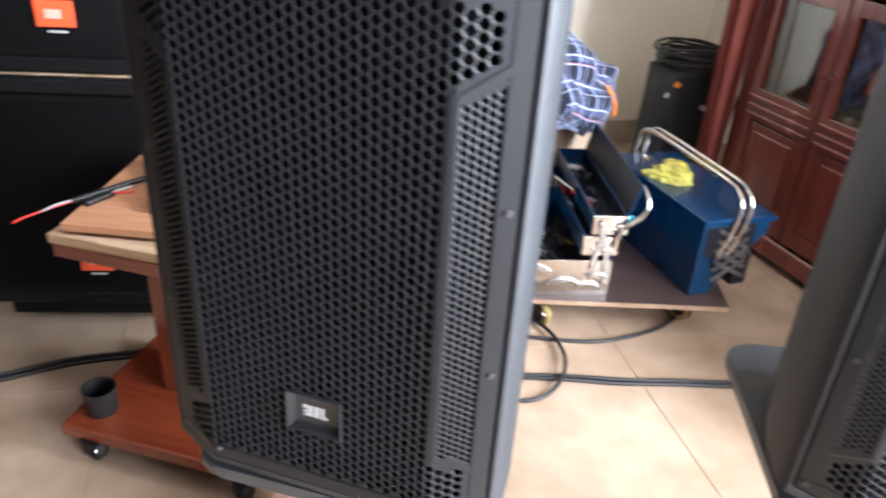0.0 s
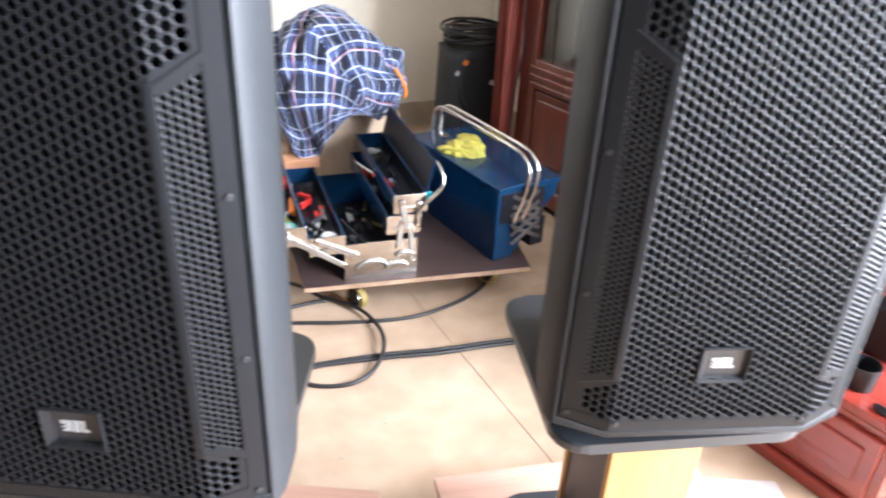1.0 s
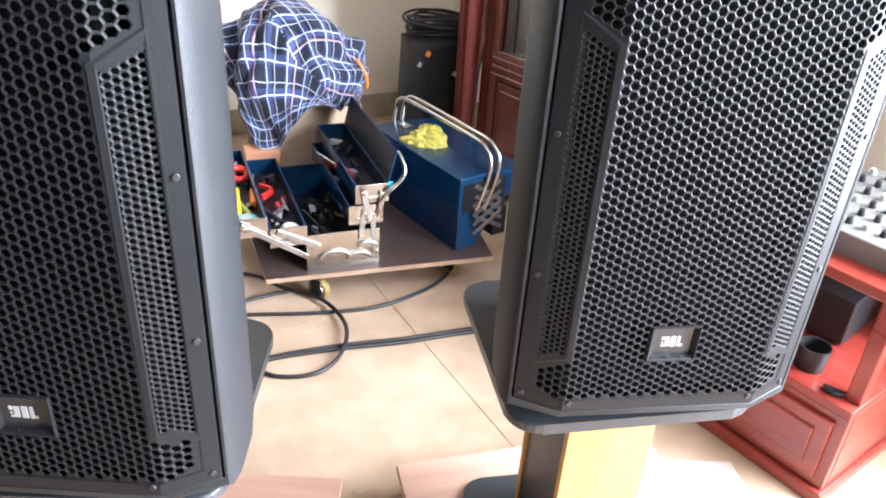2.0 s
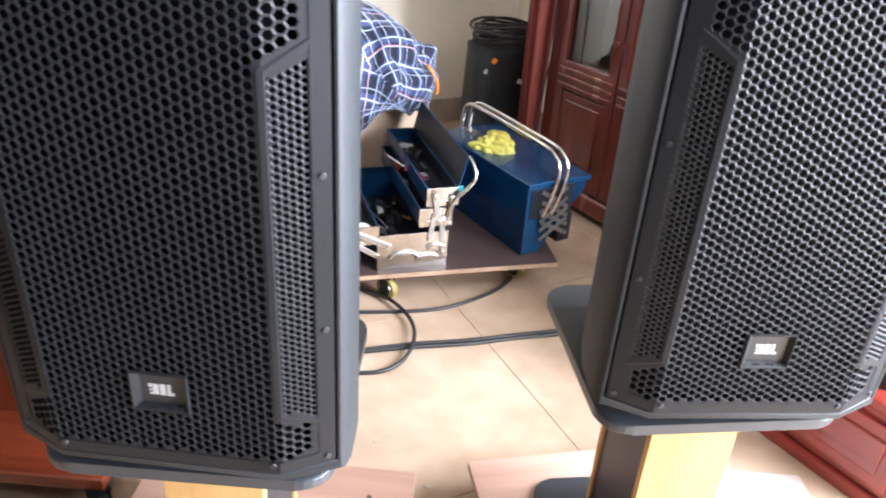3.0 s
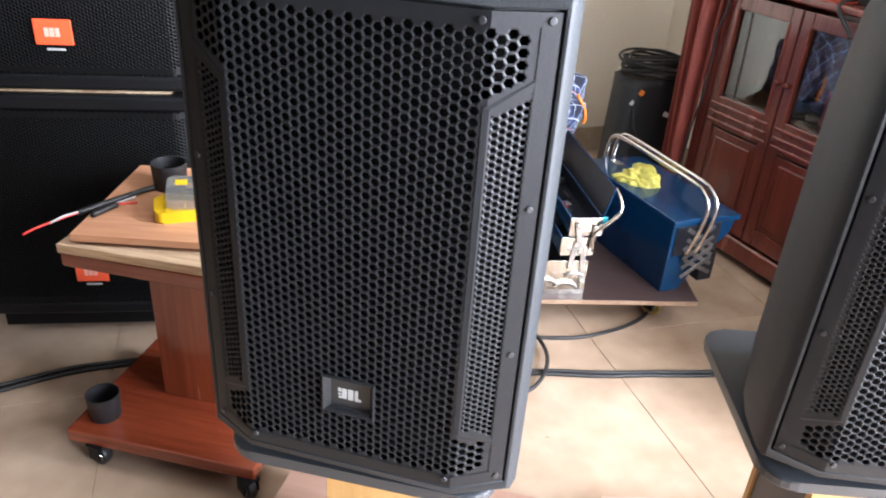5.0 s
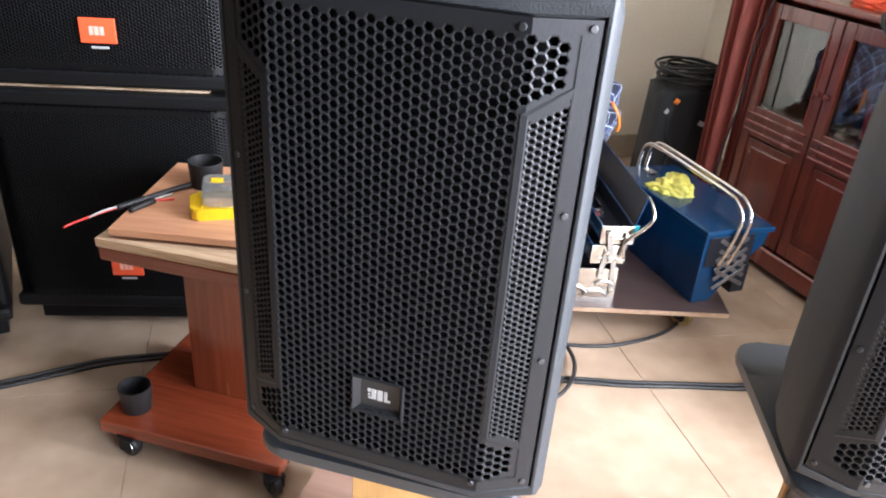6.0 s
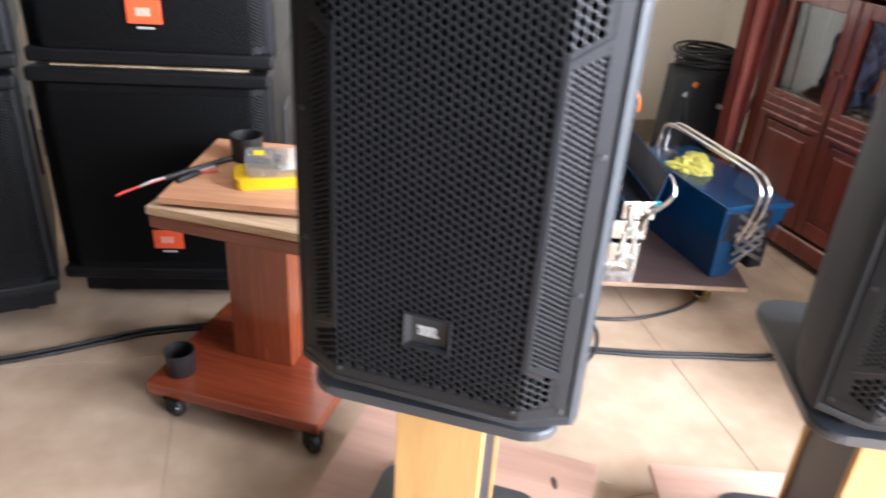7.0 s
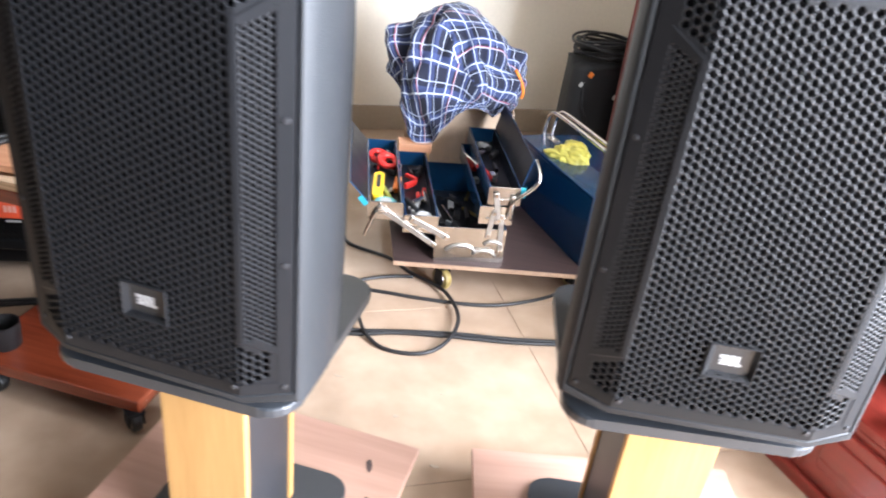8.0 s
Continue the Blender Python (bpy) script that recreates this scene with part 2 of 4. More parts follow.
def honeycomb(name, outer, holes, pitch, hole, thick, lift=lambda x, z: 0.0, skip=(), trim=True, cut=()):
    """A perforated sheet in x, z facing -y: a solid hexagon or one with a hole for each cell of the lattice inside outer."""
    V, F = [], []
    xs, zs = [p[0] for p in outer], [p[1] for p in outer]
    dx = pitch * math.sqrt(3) / 2
    R = pitch / math.sqrt(3)
    cols = int((max(xs) - min(xs)) / dx) + 3
    rows = int((max(zs) - min(zs)) / pitch) + 3
    ang = [math.pi / 3 * k for k in range(6)]
    for i in range(cols):
        for j in range(rows):
            x = min(xs) - dx + i * dx
            z = min(zs) - pitch + (j + 0.5 * (i % 2)) * pitch
            if not inside(x, z, outer) or (trim and edge_gap(x, z, outer) < R) or any(inside(x, z, s) and edge_gap(x, z, s) > R for s in skip) or (cut and inside(x, z, cut)):
                continue
            base = len(V)
            out = [(x + R * math.cos(a), z + R * math.sin(a)) for a in ang]
            V += [(px, lift(px, pz), pz) for px, pz in out]
            if any(inside(x, z, h) and edge_gap(x, z, h) > hole * 0.45 for h in holes) and not any(inside(x, z, s) or edge_gap(x, z, s) < hole * 0.35 for s in skip):
                y0 = lift(x, z)
                inn = [(x + hole / 2 * math.cos(a), z + hole / 2 * math.sin(a)) for a in ang]
                V += [(px, lift(px, pz) + 0.0006, pz) for px, pz in inn]
                V += [(px, lift(px, pz) + thick, pz) for px, pz in inn]
                for k in range(6):
                    n = (k + 1) % 6
                    F.append((base + k, base + n, base + 6 + n, base + 6 + k))
                    F.append((base + 6 + k, base + 6 + n, base + 12 + n, base + 12 + k))
            else:
                F.append(tuple(base + k for k in range(6)))
    me = bpy.data.meshes.new(name)
    me.from_pydata(V, [], F)
    me.update()
    return me


# ---- room ----
def wall(name, m, length, height, thick, openings=(), paint=None):
    """A wall along local x, its inner face at local y = 0, built of blocks round its openings."""
    bm = bmesh.new()
    cuts = sorted(openings)
    x = -length / 2
    for a, b, z0, z1 in cuts:
        box(a - x, thick, height, ((a + x) / 2, thick / 2, height / 2), bm=bm)
        if z0 > 0:
            box(b - a, thick, z0, ((a + b) / 2, thick / 2, z0 / 2), bm=bm)
        box(b - a, thick, height - z1, ((a + b) / 2, thick / 2, (height + z1) / 2), bm=bm)
        x = b
    box(length / 2 - x, thick, height, ((length / 2 + x) / 2, thick / 2, height / 2), bm=bm)
    ob = part(name, bm, paint or M_WALL)
    ob.matrix_world = m
    return tagged(ob, "painted plaster wall with a faint sheen", "wall", kind="structure")


U0, U1, V0, V1 = BACK_U, WALL_U, BACK_V, WALL_V
um, vm = (U0 + U1) / 2, (V0 + V1) / 2
wall("wall_north", room(um, V1), U1 - U0 + 0.4, CEIL, 0.18)
wall("wall_east", room(U1, vm, 0, -90), V1 - V0, CEIL, 0.18, [(vm - WIN[1], vm - WIN[0], WIN[2], WIN[3])])
# south and west walls close the room unseen, dark to hold down bounce
wall("wall_south", room(um, V0, 0, 180), U1 - U0 + 0.4, CEIL, 0.18, paint=M_WALL_UNSEEN)
wall("wall_west", room(U0, vm, 0, 90), V1 - V0, CEIL, 0.18, paint=M_WALL_UNSEEN)
# added unseen wall behind the camera, blocks light from the near loudspeaker
wall("wall_light_block", room((U0 + 0.24) / 2, -1.02, 0, 180), 0.24 - U0, CEIL, 0.14, paint=M_WALL_UNSEEN)
ceiling = part("ceiling", box(U1 - U0 + 0.4, V1 - V0 + 0.4, 0.15, (0, 0, 0.075)), M_CEIL)
ceiling.matrix_world = room(um, vm, CEIL)
tagged(ceiling, "dull painted flat ceiling", "ceiling", kind="structure")
ground = part("ground", box(60, 60, 0.2, (0, 0, -0.16)), mat("outside_ground", (0.3, 0.28, 0.25), 0.9))
tagged(ground, "pale concrete yard outside the room", "ground", kind="structure")
floor = part("floor", box(U1 - U0 + 0.4, V1 - V0 + 0.4, 0.05, (0, 0, -0.0275)), M_GROUT)
floor.matrix_world = room(um, vm, 0)
tagged(floor, "glossy beige marble-look floor tiles with thin joints", "floor", kind="structure")
for nm, m, ln in (("baseboard_north", room(um, V1 - 0.008, 0.06), U1 - U0), ("baseboard_east", room(U1 - 0.008, vm, 0.06, 90), V1 - V0)):
    b = part(nm, box(ln, 0.012, 0.12, bevel=0.002), M_SKIRT)
    b.matrix_world = m
    tagged(b, "brown tile skirting along the wall", "baseboard", kind="structure")


# ---- loudspeakers ----
def loudspeaker(m, label):
    """Two-way box: front in the plane y = 0, x = 0 in its middle, z = 0 at its base."""
    t = thing("loudspeaker", m, label, "loudspeaker", "pair of loudspeakers on stands")
    hw, H, D = 0.208, 0.650, 0.300
    g, xf = 0.193, 0.134            # half width of the grille, and where its sides fold back
    z0, zc, z1 = 0.0415, 0.047, 0.611

    def fold(x, z=0.0):
        return 0.464 * max(0.0, abs(x) - xf)

    def frontal(w, x1, lo, lo_side, hi):
        return [(-x1, lo), (x1, lo), (w, lo_side), (w, hi - 0.03), (w, hi), (x1, hi), (-x1, hi), (-w, hi), (-w, hi - 0.03), (-w, lo_side)]
    # body: lofted from the step round the grille over a rounded lip to the narrow rear
    bm = bmesh.new()
    rings = []
    for depth, grow in ((0.016, 0.0022), (0.0012, 0.0022), (-0.0006, 0.0036)):
        rings.append([bm.verts.new((x, fold(x) + depth, z)) for x, z in frontal(g + grow, xf + 0.001, z0 - grow, zc - grow, z1 + grow)])
    for y, inset, lo, hi in ((0.0012, 0.0082, 0.028, 0.009), (0.006, 0.0045, 0.0245, 0.004)):
        rings.append([bm.verts.new((x, fold(min(abs(x), g)) + y, z)) for x, z in frontal(hw - inset, xf + 0.002, lo, lo + 0.005, H - hi)])
    for y, inset, lo, hi, cut in ((0.050, 0.0, 0.020, 0.0, 0.02), (0.115, 0.004, 0.016, 0.003, 0.03), (0.175, 0.017, 0.014, 0.015, 0.04), (D, 0.062, 0.03, 0.165, 0.05)):
        w = hw - inset
        pts = [(-w + cut, lo), (w - cut, lo), (w, lo + 0.012), (w, H - hi - 0.04), (w - 0.010, H - hi - 0.008), (w - 0.05, H - hi),
               (-w + 0.05, H - hi), (-w + 0.010, H - hi - 0.008), (-w, H - hi - 0.04), (-w, lo + 0.012)]
        rings.append([bm.verts.new((x, y, z)) for x, z in pts])
    for p, q in zip(rings, rings[1:]):
        for k in range(10):
            bm.faces.new((p[k], q[k], q[(k + 1) % 10], p[(k + 1) % 10]))
    bm.faces.new(rings[-1][::-1])
    bmesh.ops.recalc_face_normals(bm, faces=bm.faces[:])
    body = part("body", bm, M_CAB, t, "dark grey textured plastic shell", smooth=True)
    body.data.set_sharp_from_angle(angle=radians(32))
    # grille sheet: large holes, with a band of small holes on each folded side
    outer = [(-g, zc), (-xf, z0), (xf, z0), (g, zc), (g, z1), (xf, z1), (-xf, z1), (-g, z1)]
    field = [(-0.1765, 0.0625), (-xf, 0.0575), (xf, 0.0575), (0.1765, 0.0625), (0.1765, 0.5975), (xf, 0.5965), (-xf, 0.5965), (-0.1765, 0.5975)]
    bands = [[(s * 0.1790, 0.1060), (s * 0.1320, 0.1240), (s * 0.1330, 0.5225), (s * 0.1790, 0.5520)] for s in (-1, 1)]
    bz = 0.145
    recess = [(-0.0318, bz - 0.025), (0.0318, bz - 0.025), (0.0318, bz + 0.025), (-0.0318, bz + 0.025)]
    mesh_part("grille", honeycomb("grille", outer, [field], 0.0111, 0.0097, 0.0025, fold, skip=bands, cut=recess), M_GRILLE, t, "dark grey perforated steel grille")
    for s, band in zip((-1, 1), bands):
        def rise(x, z):
            return fold(x, z) - 0.0006
        flat = [(s * 0.1775, band[0][1] + 0.003), (s * 0.1385, band[1][1] + 0.0005), (s * 0.1395, band[2][1] - 0.001), (s * 0.1775, band[3][1] - 0.003)]
        zone = [(s * 0.1752, 0.1165), (s * 0.1405, 0.1300), (s * 0.1408, 0.5155), (s * 0.1752, 0.5385)]
        mesh_part("side_grille", honeycomb("side_grille", flat, [zone], 0.0076, 0.0058, 0.002, rise), M_GRILLE, t)
        # the pressed ledge round the band
        bm = bmesh.new()
        foot = [bm.verts.new((x, fold(x, z) - 0.0003, z)) for x, z in band]
        top = [bm.verts.new((x, rise(x, z) - 0.0005, z)) for x, z in flat]
        rim = [bm.verts.new((x, rise(x, z) - 0.0002, z)) for x, z in zone]
        for k in range(4):
            n = (k + 1) % 4
            bm.faces.new((foot[k], foot[n], top[n], top[k]))
            bm.faces.new((top[k], top[n], rim[n], rim[k]))
        bmesh.ops.recalc_face_normals(bm, faces=bm.faces[:])
        part("grille_ledge", bm, M_GRILLE, t)

    # flat rim of the grille and the dark joint round it
    def ring(a, b, y, thick):
        bm = bmesh.new()
        va = [bm.verts.new((x, y + fold(x, z), z)) for x, z in a]
        vb = [bm.verts.new((x, y + fold(x, z), z)) for x, z in b]
        vc = [bm.verts.new((x, y + fold(x, z) + thick, z)) for x, z in a]
        n = len(a)
        for k in range(n):
            bm.faces.new((va[k], va[(k + 1) % n], vb[(k + 1) % n], vb[k]))
            bm.faces.new((vc[k], vc[(k + 1) % n], va[(k + 1) % n], va[k]))
        bmesh.ops.recalc_face_normals(bm, faces=bm.faces[:])
        return bm
    part("grille_rim", ring(outer, field, -0.0010, 0.012), M_GRILLE, t)
    big = [(x * (1 + 0.0024 / g), z + (0.0024 if z > 0.3 else -0.0024)) for x, z in outer]
    part("gasket", ring(big, outer, 0.0065, 0.006), M_SEAM, t)
    part("foam", box(2 * xf + 0.01, 0.002, z1 - z0 - 0.03, (0, 0.0215, (z0 + z1) / 2)), M_FOAM, t, "black acoustic foam behind the holes")
    for s in (-1, 1):
        bm = box(0.060, 0.002, z1 - z0 - 0.03, pose(s * 0.162, 0.0315, (z0 + z1) / 2, 0, 0, s * 24.9))
        part("foam", bm, M_FOAM, t)
    # screws
    bm0 = cyl(0.0038, 0.003, pose(0, 0, 0, 90), n=14, bevel=0.0008)
    cyl(0.0018, 0.0034, pose(0, 0, 0, 90), n=6, bm=bm0)
    me = bpy.data.meshes.new("screw")
    bm0.to_mesh(me)
    bm0.free()
    for s in (-1, 1):
        for x, z in ((0.1853, 0.0564), (0.1853, 0.2391), (0.1853, 0.4186), (0.1853, 0.6035), (0.1259, 0.0537), (0.1259, 0.6023)):
            sc = mesh_part("screw", me, M_SCREW, t)
            sc.matrix_local = pose(s * x, fold(x) - 0.0016, z, 0, 0, s * 24.9 if x > xf else 0)
    # badge sunk into the sheet, with a plain light mark
    def loop(bm, dx0, dx1, dz, y):
        return [bm.verts.new((x, y, bz + z)) for x, z in ((-dx0, -dz), (dx1, -dz), (dx1, dz), (-dx0, dz))]
    bm = bmesh.new()
    loops = [loop(bm, 0.0335, 0.0340, 0.0275, 0.0008), loop(bm, 0.0325, 0.0330, 0.0265, -0.0022), loop(bm, 0.0312, 0.0318, 0.0252, -0.0022), loop(bm, 0.0232, 0.0260, 0.0196, 0.0062)]
    for p, q in zip(loops, loops[1:]):
        for k in range(4):
            n = (k + 1) % 4
            bm.faces.new((p[k], p[n], q[n], q[k]))
    bmesh.ops.recalc_face_normals(bm, faces=bm.faces[:])
    badge = part("badge", bm, M_GRILLE, t, "sunk badge frame")
    part("badge_plate", box(0.052, 0.003, 0.0425, (0.0014, 0.0072, bz)), M_BADGE, badge, "dark grey badge plate")
    bm = bmesh.new()
    for x, w, h, z in ((-0.0068, 0.0062, 0.0150, 0.0), (0.0014, 0.0070, 0.0160, 0.0), (0.0088, 0.0042, 0.0160, 0.0), (0.0124, 0.0050, 0.0040, -0.0060), (-0.0128, 0.0040, 0.0055, 0.0050), (-0.0128, 0.0030, 0.0030, -0.0015), (-0.0115, 0.0050, 0.0030, -0.0062)):
        box(w, 0.0010, h, pose(x, 0.0053, bz + z), bevel=0.0004, seg=1, bm=bm)
    part("badge_mark", bm, M_WHITE, badge, "pale plain mark")
    for x in (-0.14, 0.14):
        for y in (0.06, 0.23):
            part("foot", cyl(0.014, 0.022, (x, y, 0.0085), n=18, bevel=0.002), M_RUBBER, t)
    # rear amplifier housing
    bm = prism(rounded(0.24, 0.40, 0.03), 0, 0.03, bevel=0.006)
    bmesh.ops.transform(bm, matrix=pose(0, D + 0.025, 0.25, 90), verts=bm.verts[:])
    part("amplifier_panel", bm, M_BLACK, t, "black rear amplifier housing")
    return t


def stand(m, label, shift=0.0):
    """Loudspeaker stand: top plate, sandwich column and base plate; z = 0 under the base, x = y = 0 at the plate's middle."""
    t = thing("speaker_stand", m, label, "speaker stand", "pair of speaker stands")
    part("top_plate", prism([(x + shift, y) for x, y in rounded(0.375, 0.375, 0.045)], 0.471, 0.489, bevel=0.004), M_PLATE, t, "satin dark grey top plate")
    part("base_plate", prism(rounded(0.34, 0.34, 0.045), 0.0, 0.012, bevel=0.003), M_PLATE, t, "satin dark grey base plate")
    part("column_core", box(0.136, 0.160, 0.458, (0, 0, 0.241), bevel=0.002), M_POST, t, "black painted column core")
    for y in (-0.0875, 0.0875):
        part("column_board", box(0.146, 0.015, 0.458, (0, y, 0.241), bevel=0.0015), M_PINE, t, "yellow pine facing board")
    return t


def platform(m, w, d, label):
    """Low plywood platform on small castors."""
    t = thing("plywood_platform", m, label, "platform", "low platforms under the stands")
    part("board", box(w, d, 0.018, (0, 0, 0.091), bevel=0.0015), M_PLY, t, "scuffed pinkish plywood board")
    for sx in (-1, 1):
        for sy in (-1, 1):
            c = part("castor", cyl(0.03, 0.022, pose(sx * (w / 2 - 0.10), sy * (d / 2 - 0.10), 0.03, 0, 90), n=20, bevel=0.004), M_RUBBER, t)
            part("castor_fork", box(0.034, 0.04, 0.03, (sx * (w / 2 - 0.10), sy * (d / 2 - 0.10), 0.067), bevel=0.003), M_STEEL, c)
    return t


TOP = 0.1
A_POSE = pose(-0.1855, -0.0119, TOP + 0.4915, 0, 0, -2.5)
B_POSE = pose(0.5511, 0.1609, TOP + 0.4920, 0, 0, 6.7)
loudspeaker(A_POSE, "dark grey powered loudspeaker with a honeycomb grille on a stand")
loudspeaker(B_POSE, "dark grey loudspeaker with daylight on its grille, on a stand")
stand(pose(-0.187, 0.200, TOP), "pine and black speaker stand with a grey top plate")
stand(pose(0.527, 0.375, TOP, 0, 0, 9.5), "pine-faced speaker stand standing on a plywood platform", -0.013)
platform(pose(-0.20, 0.235, 0, 0, 0, -1.5), 0.56, 0.58, "pinkish plywood platform lying under a speaker stand")
platform(pose(0.54, 0.39, 0, 0, 0, 14), 0.58, 0.50, "scuffed plywood platform under the second speaker stand")


# ---- stacked subwoofers ----
def subwoofer(m, label):
    """Large black box: front in the plane y = 0, x = 0 in its middle, z = 0 at its base."""
    t = thing("subwoofer", m, label, "subwoofer", "stacked subwoofers")
    W, H, D = 0.62, 0.618, 0.55
    body = part("body", box(W, D, H, (0, D / 2 + 0.012, H / 2), bevel=0.022, seg=3), M_BLACK, t, "black painted plywood cabinet")
    gx, gz = W / 2 - 0.012, 0.040
    sheet = [(-gx, gz), (gx, gz), (gx, H - gz), (-gx, H - gz)]

    def bow(x, z):
        e = max(0.0, abs(x) - (gx - 0.05)) / 0.05
        return -0.012 + 0.036 * e * e
    mesh_part("grille", honeycomb("sub_grille", sheet, [[(-gx + 0.004, gz + 0.012), (gx - 0.004, gz + 0.012), (gx - 0.004, H - gz - 0.012), (-gx + 0.004, H - gz - 0.012)]], 0.0088, 0.0070, 0.002, bow, trim=False), M_SUBGRILLE, t, "black perforated steel grille")
    part("foam", box(2 * gx - 0.06, 0.003, H - 2 * gz, (0, 0.004, H / 2)), M_FOAM, t)
    for z in (0.018, H - 0.018):
        part("front_lip", box(W - 0.004, 0.045, 0.038, (0, 0.008, z), bevel=0.010, seg=3), M_BLACK, t)
    bx, bz = 0.0, 0.135
    b = part("badge", box(0.082, 0.006, 0.058, (bx, -0.016, bz), bevel=0.0015), M_ORANGE, t, "orange rectangular badge")
    bm = bmesh.new()
    for x, w in ((-0.014, 0.009), (-0.002, 0.010), (0.010, 0.009)):
        box(w, 0.0015, 0.020, (bx + x, -0.0195, bz), bm=bm)
    part("badge_mark", bm, M_PINK, b, "pale plain mark")
    part("badge_line", box(0.040, 0.003, 0.005, (bx, -0.014, bz - 0.040)), M_GREY, b, "small grey strip of print")
    for s in (-1, 1):
        part("side_handle", box(0.012, 0.13, 0.20, (s * (W / 2 + 0.002), 0.28, 0.36), bevel=0.006), M_RUBBER, t)
    return t


def sub_stack(x, y, turn):
    m = pose(x, y, 0.0, 0, 0, turn)
    base = thing("subwoofer_dolly", m, "black wheeled board under stacked subwoofers", "dolly", "subwoofer dollies")
    part("board", box(0.57, 0.50, 0.085, (0, 0.315, 0.0865), bevel=0.004), M_BLACK, base)
    for sx in (-1, 1):
        for yy in (0.14, 0.48):
            part("castor", cyl(0.022, 0.025, pose(sx * 0.22, yy, 0.022, 0, 90), n=18), M_RUBBER, base)
    subwoofer(m @ pose(0, 0, 0.13), "black subwoofer with an orange badge, bottom of a stack")
    subwoofer(m @ pose(0.012, 0.0, 0.764), "black subwoofer with an orange badge, on top of another")
    s = part("wood_strip", box(0.50, 0.30, 0.006, m @ pose(0, 0.165, 0.7515)), M_PLYEDGE)
    tagged(s, "thin bare wood strip between two stacked subwoofers", "wood strip")


sub_stack(-1.2, 0.84, 20)
sub_stack(-1.685, 0.463, 42)


# ---- trolley with a column ----
def castor(parent, x, y, z, r=0.028, turn=0.0, wheel=None, rim=None):
    m = pose(x, y, 0, 0, 0, turn)
    w = part("castor", cyl(r, 0.024, m @ pose(0, 0, r, 0, 90), n=30, bevel=0.006), wheel or M_RUBBER, parent, smooth=False)
    part("castor_rim", cyl(r * 0.62, 0.027, m @ pose(0, 0, r, 0, 90), n=20, bevel=0.002), rim or M_STEEL, w, "bright wheel hub")
    bm = box(0.004, 0.034, r + 0.012, m @ pose(0.017, 0.0, r + 0.012), bevel=0.001)
    box(0.004, 0.034, r + 0.012, m @ pose(-0.017, 0.0, r + 0.012), bevel=0.001, bm=bm)
    box(0.040, 0.044, z - 2 * r - 0.008 if z - 2 * r > 0.014 else 0.006, m @ pose(0, 0, (z + 2 * r + 0.004) / 2), bevel=0.001, bm=bm)
    part("castor_fork", bm, M_BLACK, w)
    return w


trolley = thing("wheeled_pedestal_table", pose(-0.79, 0.635, 0), "red-stained wooden pedestal table on small castors", "table")
part("base_board", box(0.465, 0.40, 0.034, (0, 0, 0.072), bevel=0.004), M_RED, trolley, "red varnished base board")
for x, y, turn in ((0.213, -0.193, 52), (-0.160, -0.190, 80), (0.210, 0.165, -20), (-0.150, 0.165, 10)):
    castor(trolley, x, y, 0.056, 0.0272, turn)
part("column", box(0.165, 0.12, 0.425, (-0.005, 0.04, 0.3015), bevel=0.002), M_REDV, trolley, "red varnished wooden column")
part("table_slab", box(0.385, 0.37, 0.034, (0.01, 0.02, 0.531), bevel=0.004), M_RED, trolley)
lower_board = part("plywood_sheet", box(0.39, 0.385, 0.020, (0, 0, 0.010), bevel=0.001), M_PLYEDGE)
lower_board.matrix_world = pose(-0.78, 0.66, 0.549, 0, 0, 1)
tagged(lower_board, "rough plywood sheet on the red table", "plywood")
upper_board = part("plywood_sheet", box(0.37, 0.375, 0.016, (0, 0, 0.008), bevel=0.001), M_PLYTOP)
upper_board.matrix_world = pose(-0.795, 0.69, 0.578, 0, 0, 11)
tagged(upper_board, "tan plywood sheet laid askew on another sheet", "plywood")

# ---- small things on the pedestal table ----
def cup(m, r, h, label, group="black cups"):
    """An open plastic cup."""
    bm = bmesh.new()
    prof = [(0.0, 0.0), (r * 0.86, 0.0), (r * 0.90, 0.003), (r, h), (r - 0.0025, h), (r * 0.87, 0.006), (0.0, 0.005)]
    n = 32
    rings = [[bm.verts.new((p * math.cos(2 * math.pi * k / n), p * math.sin(2 * math.pi * k / n), z)) for k in range(n)] for p, z in prof[1:-1]]
    for p, q in zip(rings, rings[1:]):
        for k in range(n):
            bm.faces.new((p[k], p[(k + 1) % n], q[(k + 1) % n], q[k]))
    bm.faces.new(rings[0][::-1])
    bm.faces.new(rings[-1])
    bmesh.ops.recalc_face_normals(bm, faces=bm.faces[:])
    ob = part("cup", bm, M_RUBBER, None, smooth=True)
    ob.data.set_sharp_from_angle(angle=radians(40))
    ob.matrix_world = m
    return tagged(ob, label, "cup", group)


cup(pose(-0.965, 0.505, 0.089), 0.038, 0.066, "black plastic cup on the red base board")
cup(pose(-0.875, 0.745, 0.594), 0.040, 0.062, "black plastic cup on the plywood sheet")
case = thing("meter_case", pose(-0.745, 0.655, 0.594, 0, 0, 32), "yellow plastic meter on the plywood sheet", "meter")
part("body", prism(rounded(0.20, 0.095, 0.016), 0.0, 0.026, bevel=0.005), M_YELLOW, case)
for k in range(5):
    part("rib", box(0.005, 0.070, 0.004, (-0.075 + 0.0375 * k, 0, 0.027), bevel=0.0015), M_YELLOW, case)
lid = thing("clear_box", pose(-0.735, 0.675, 0.622, 4, 3, 28), "clear plastic parts box lying on a yellow meter", "parts box")
part("shell", prism(rounded(0.185, 0.115, 0.014), 0.0, 0.022, bevel=0.004), M_CLEAR, lid, "clear plastic shell")
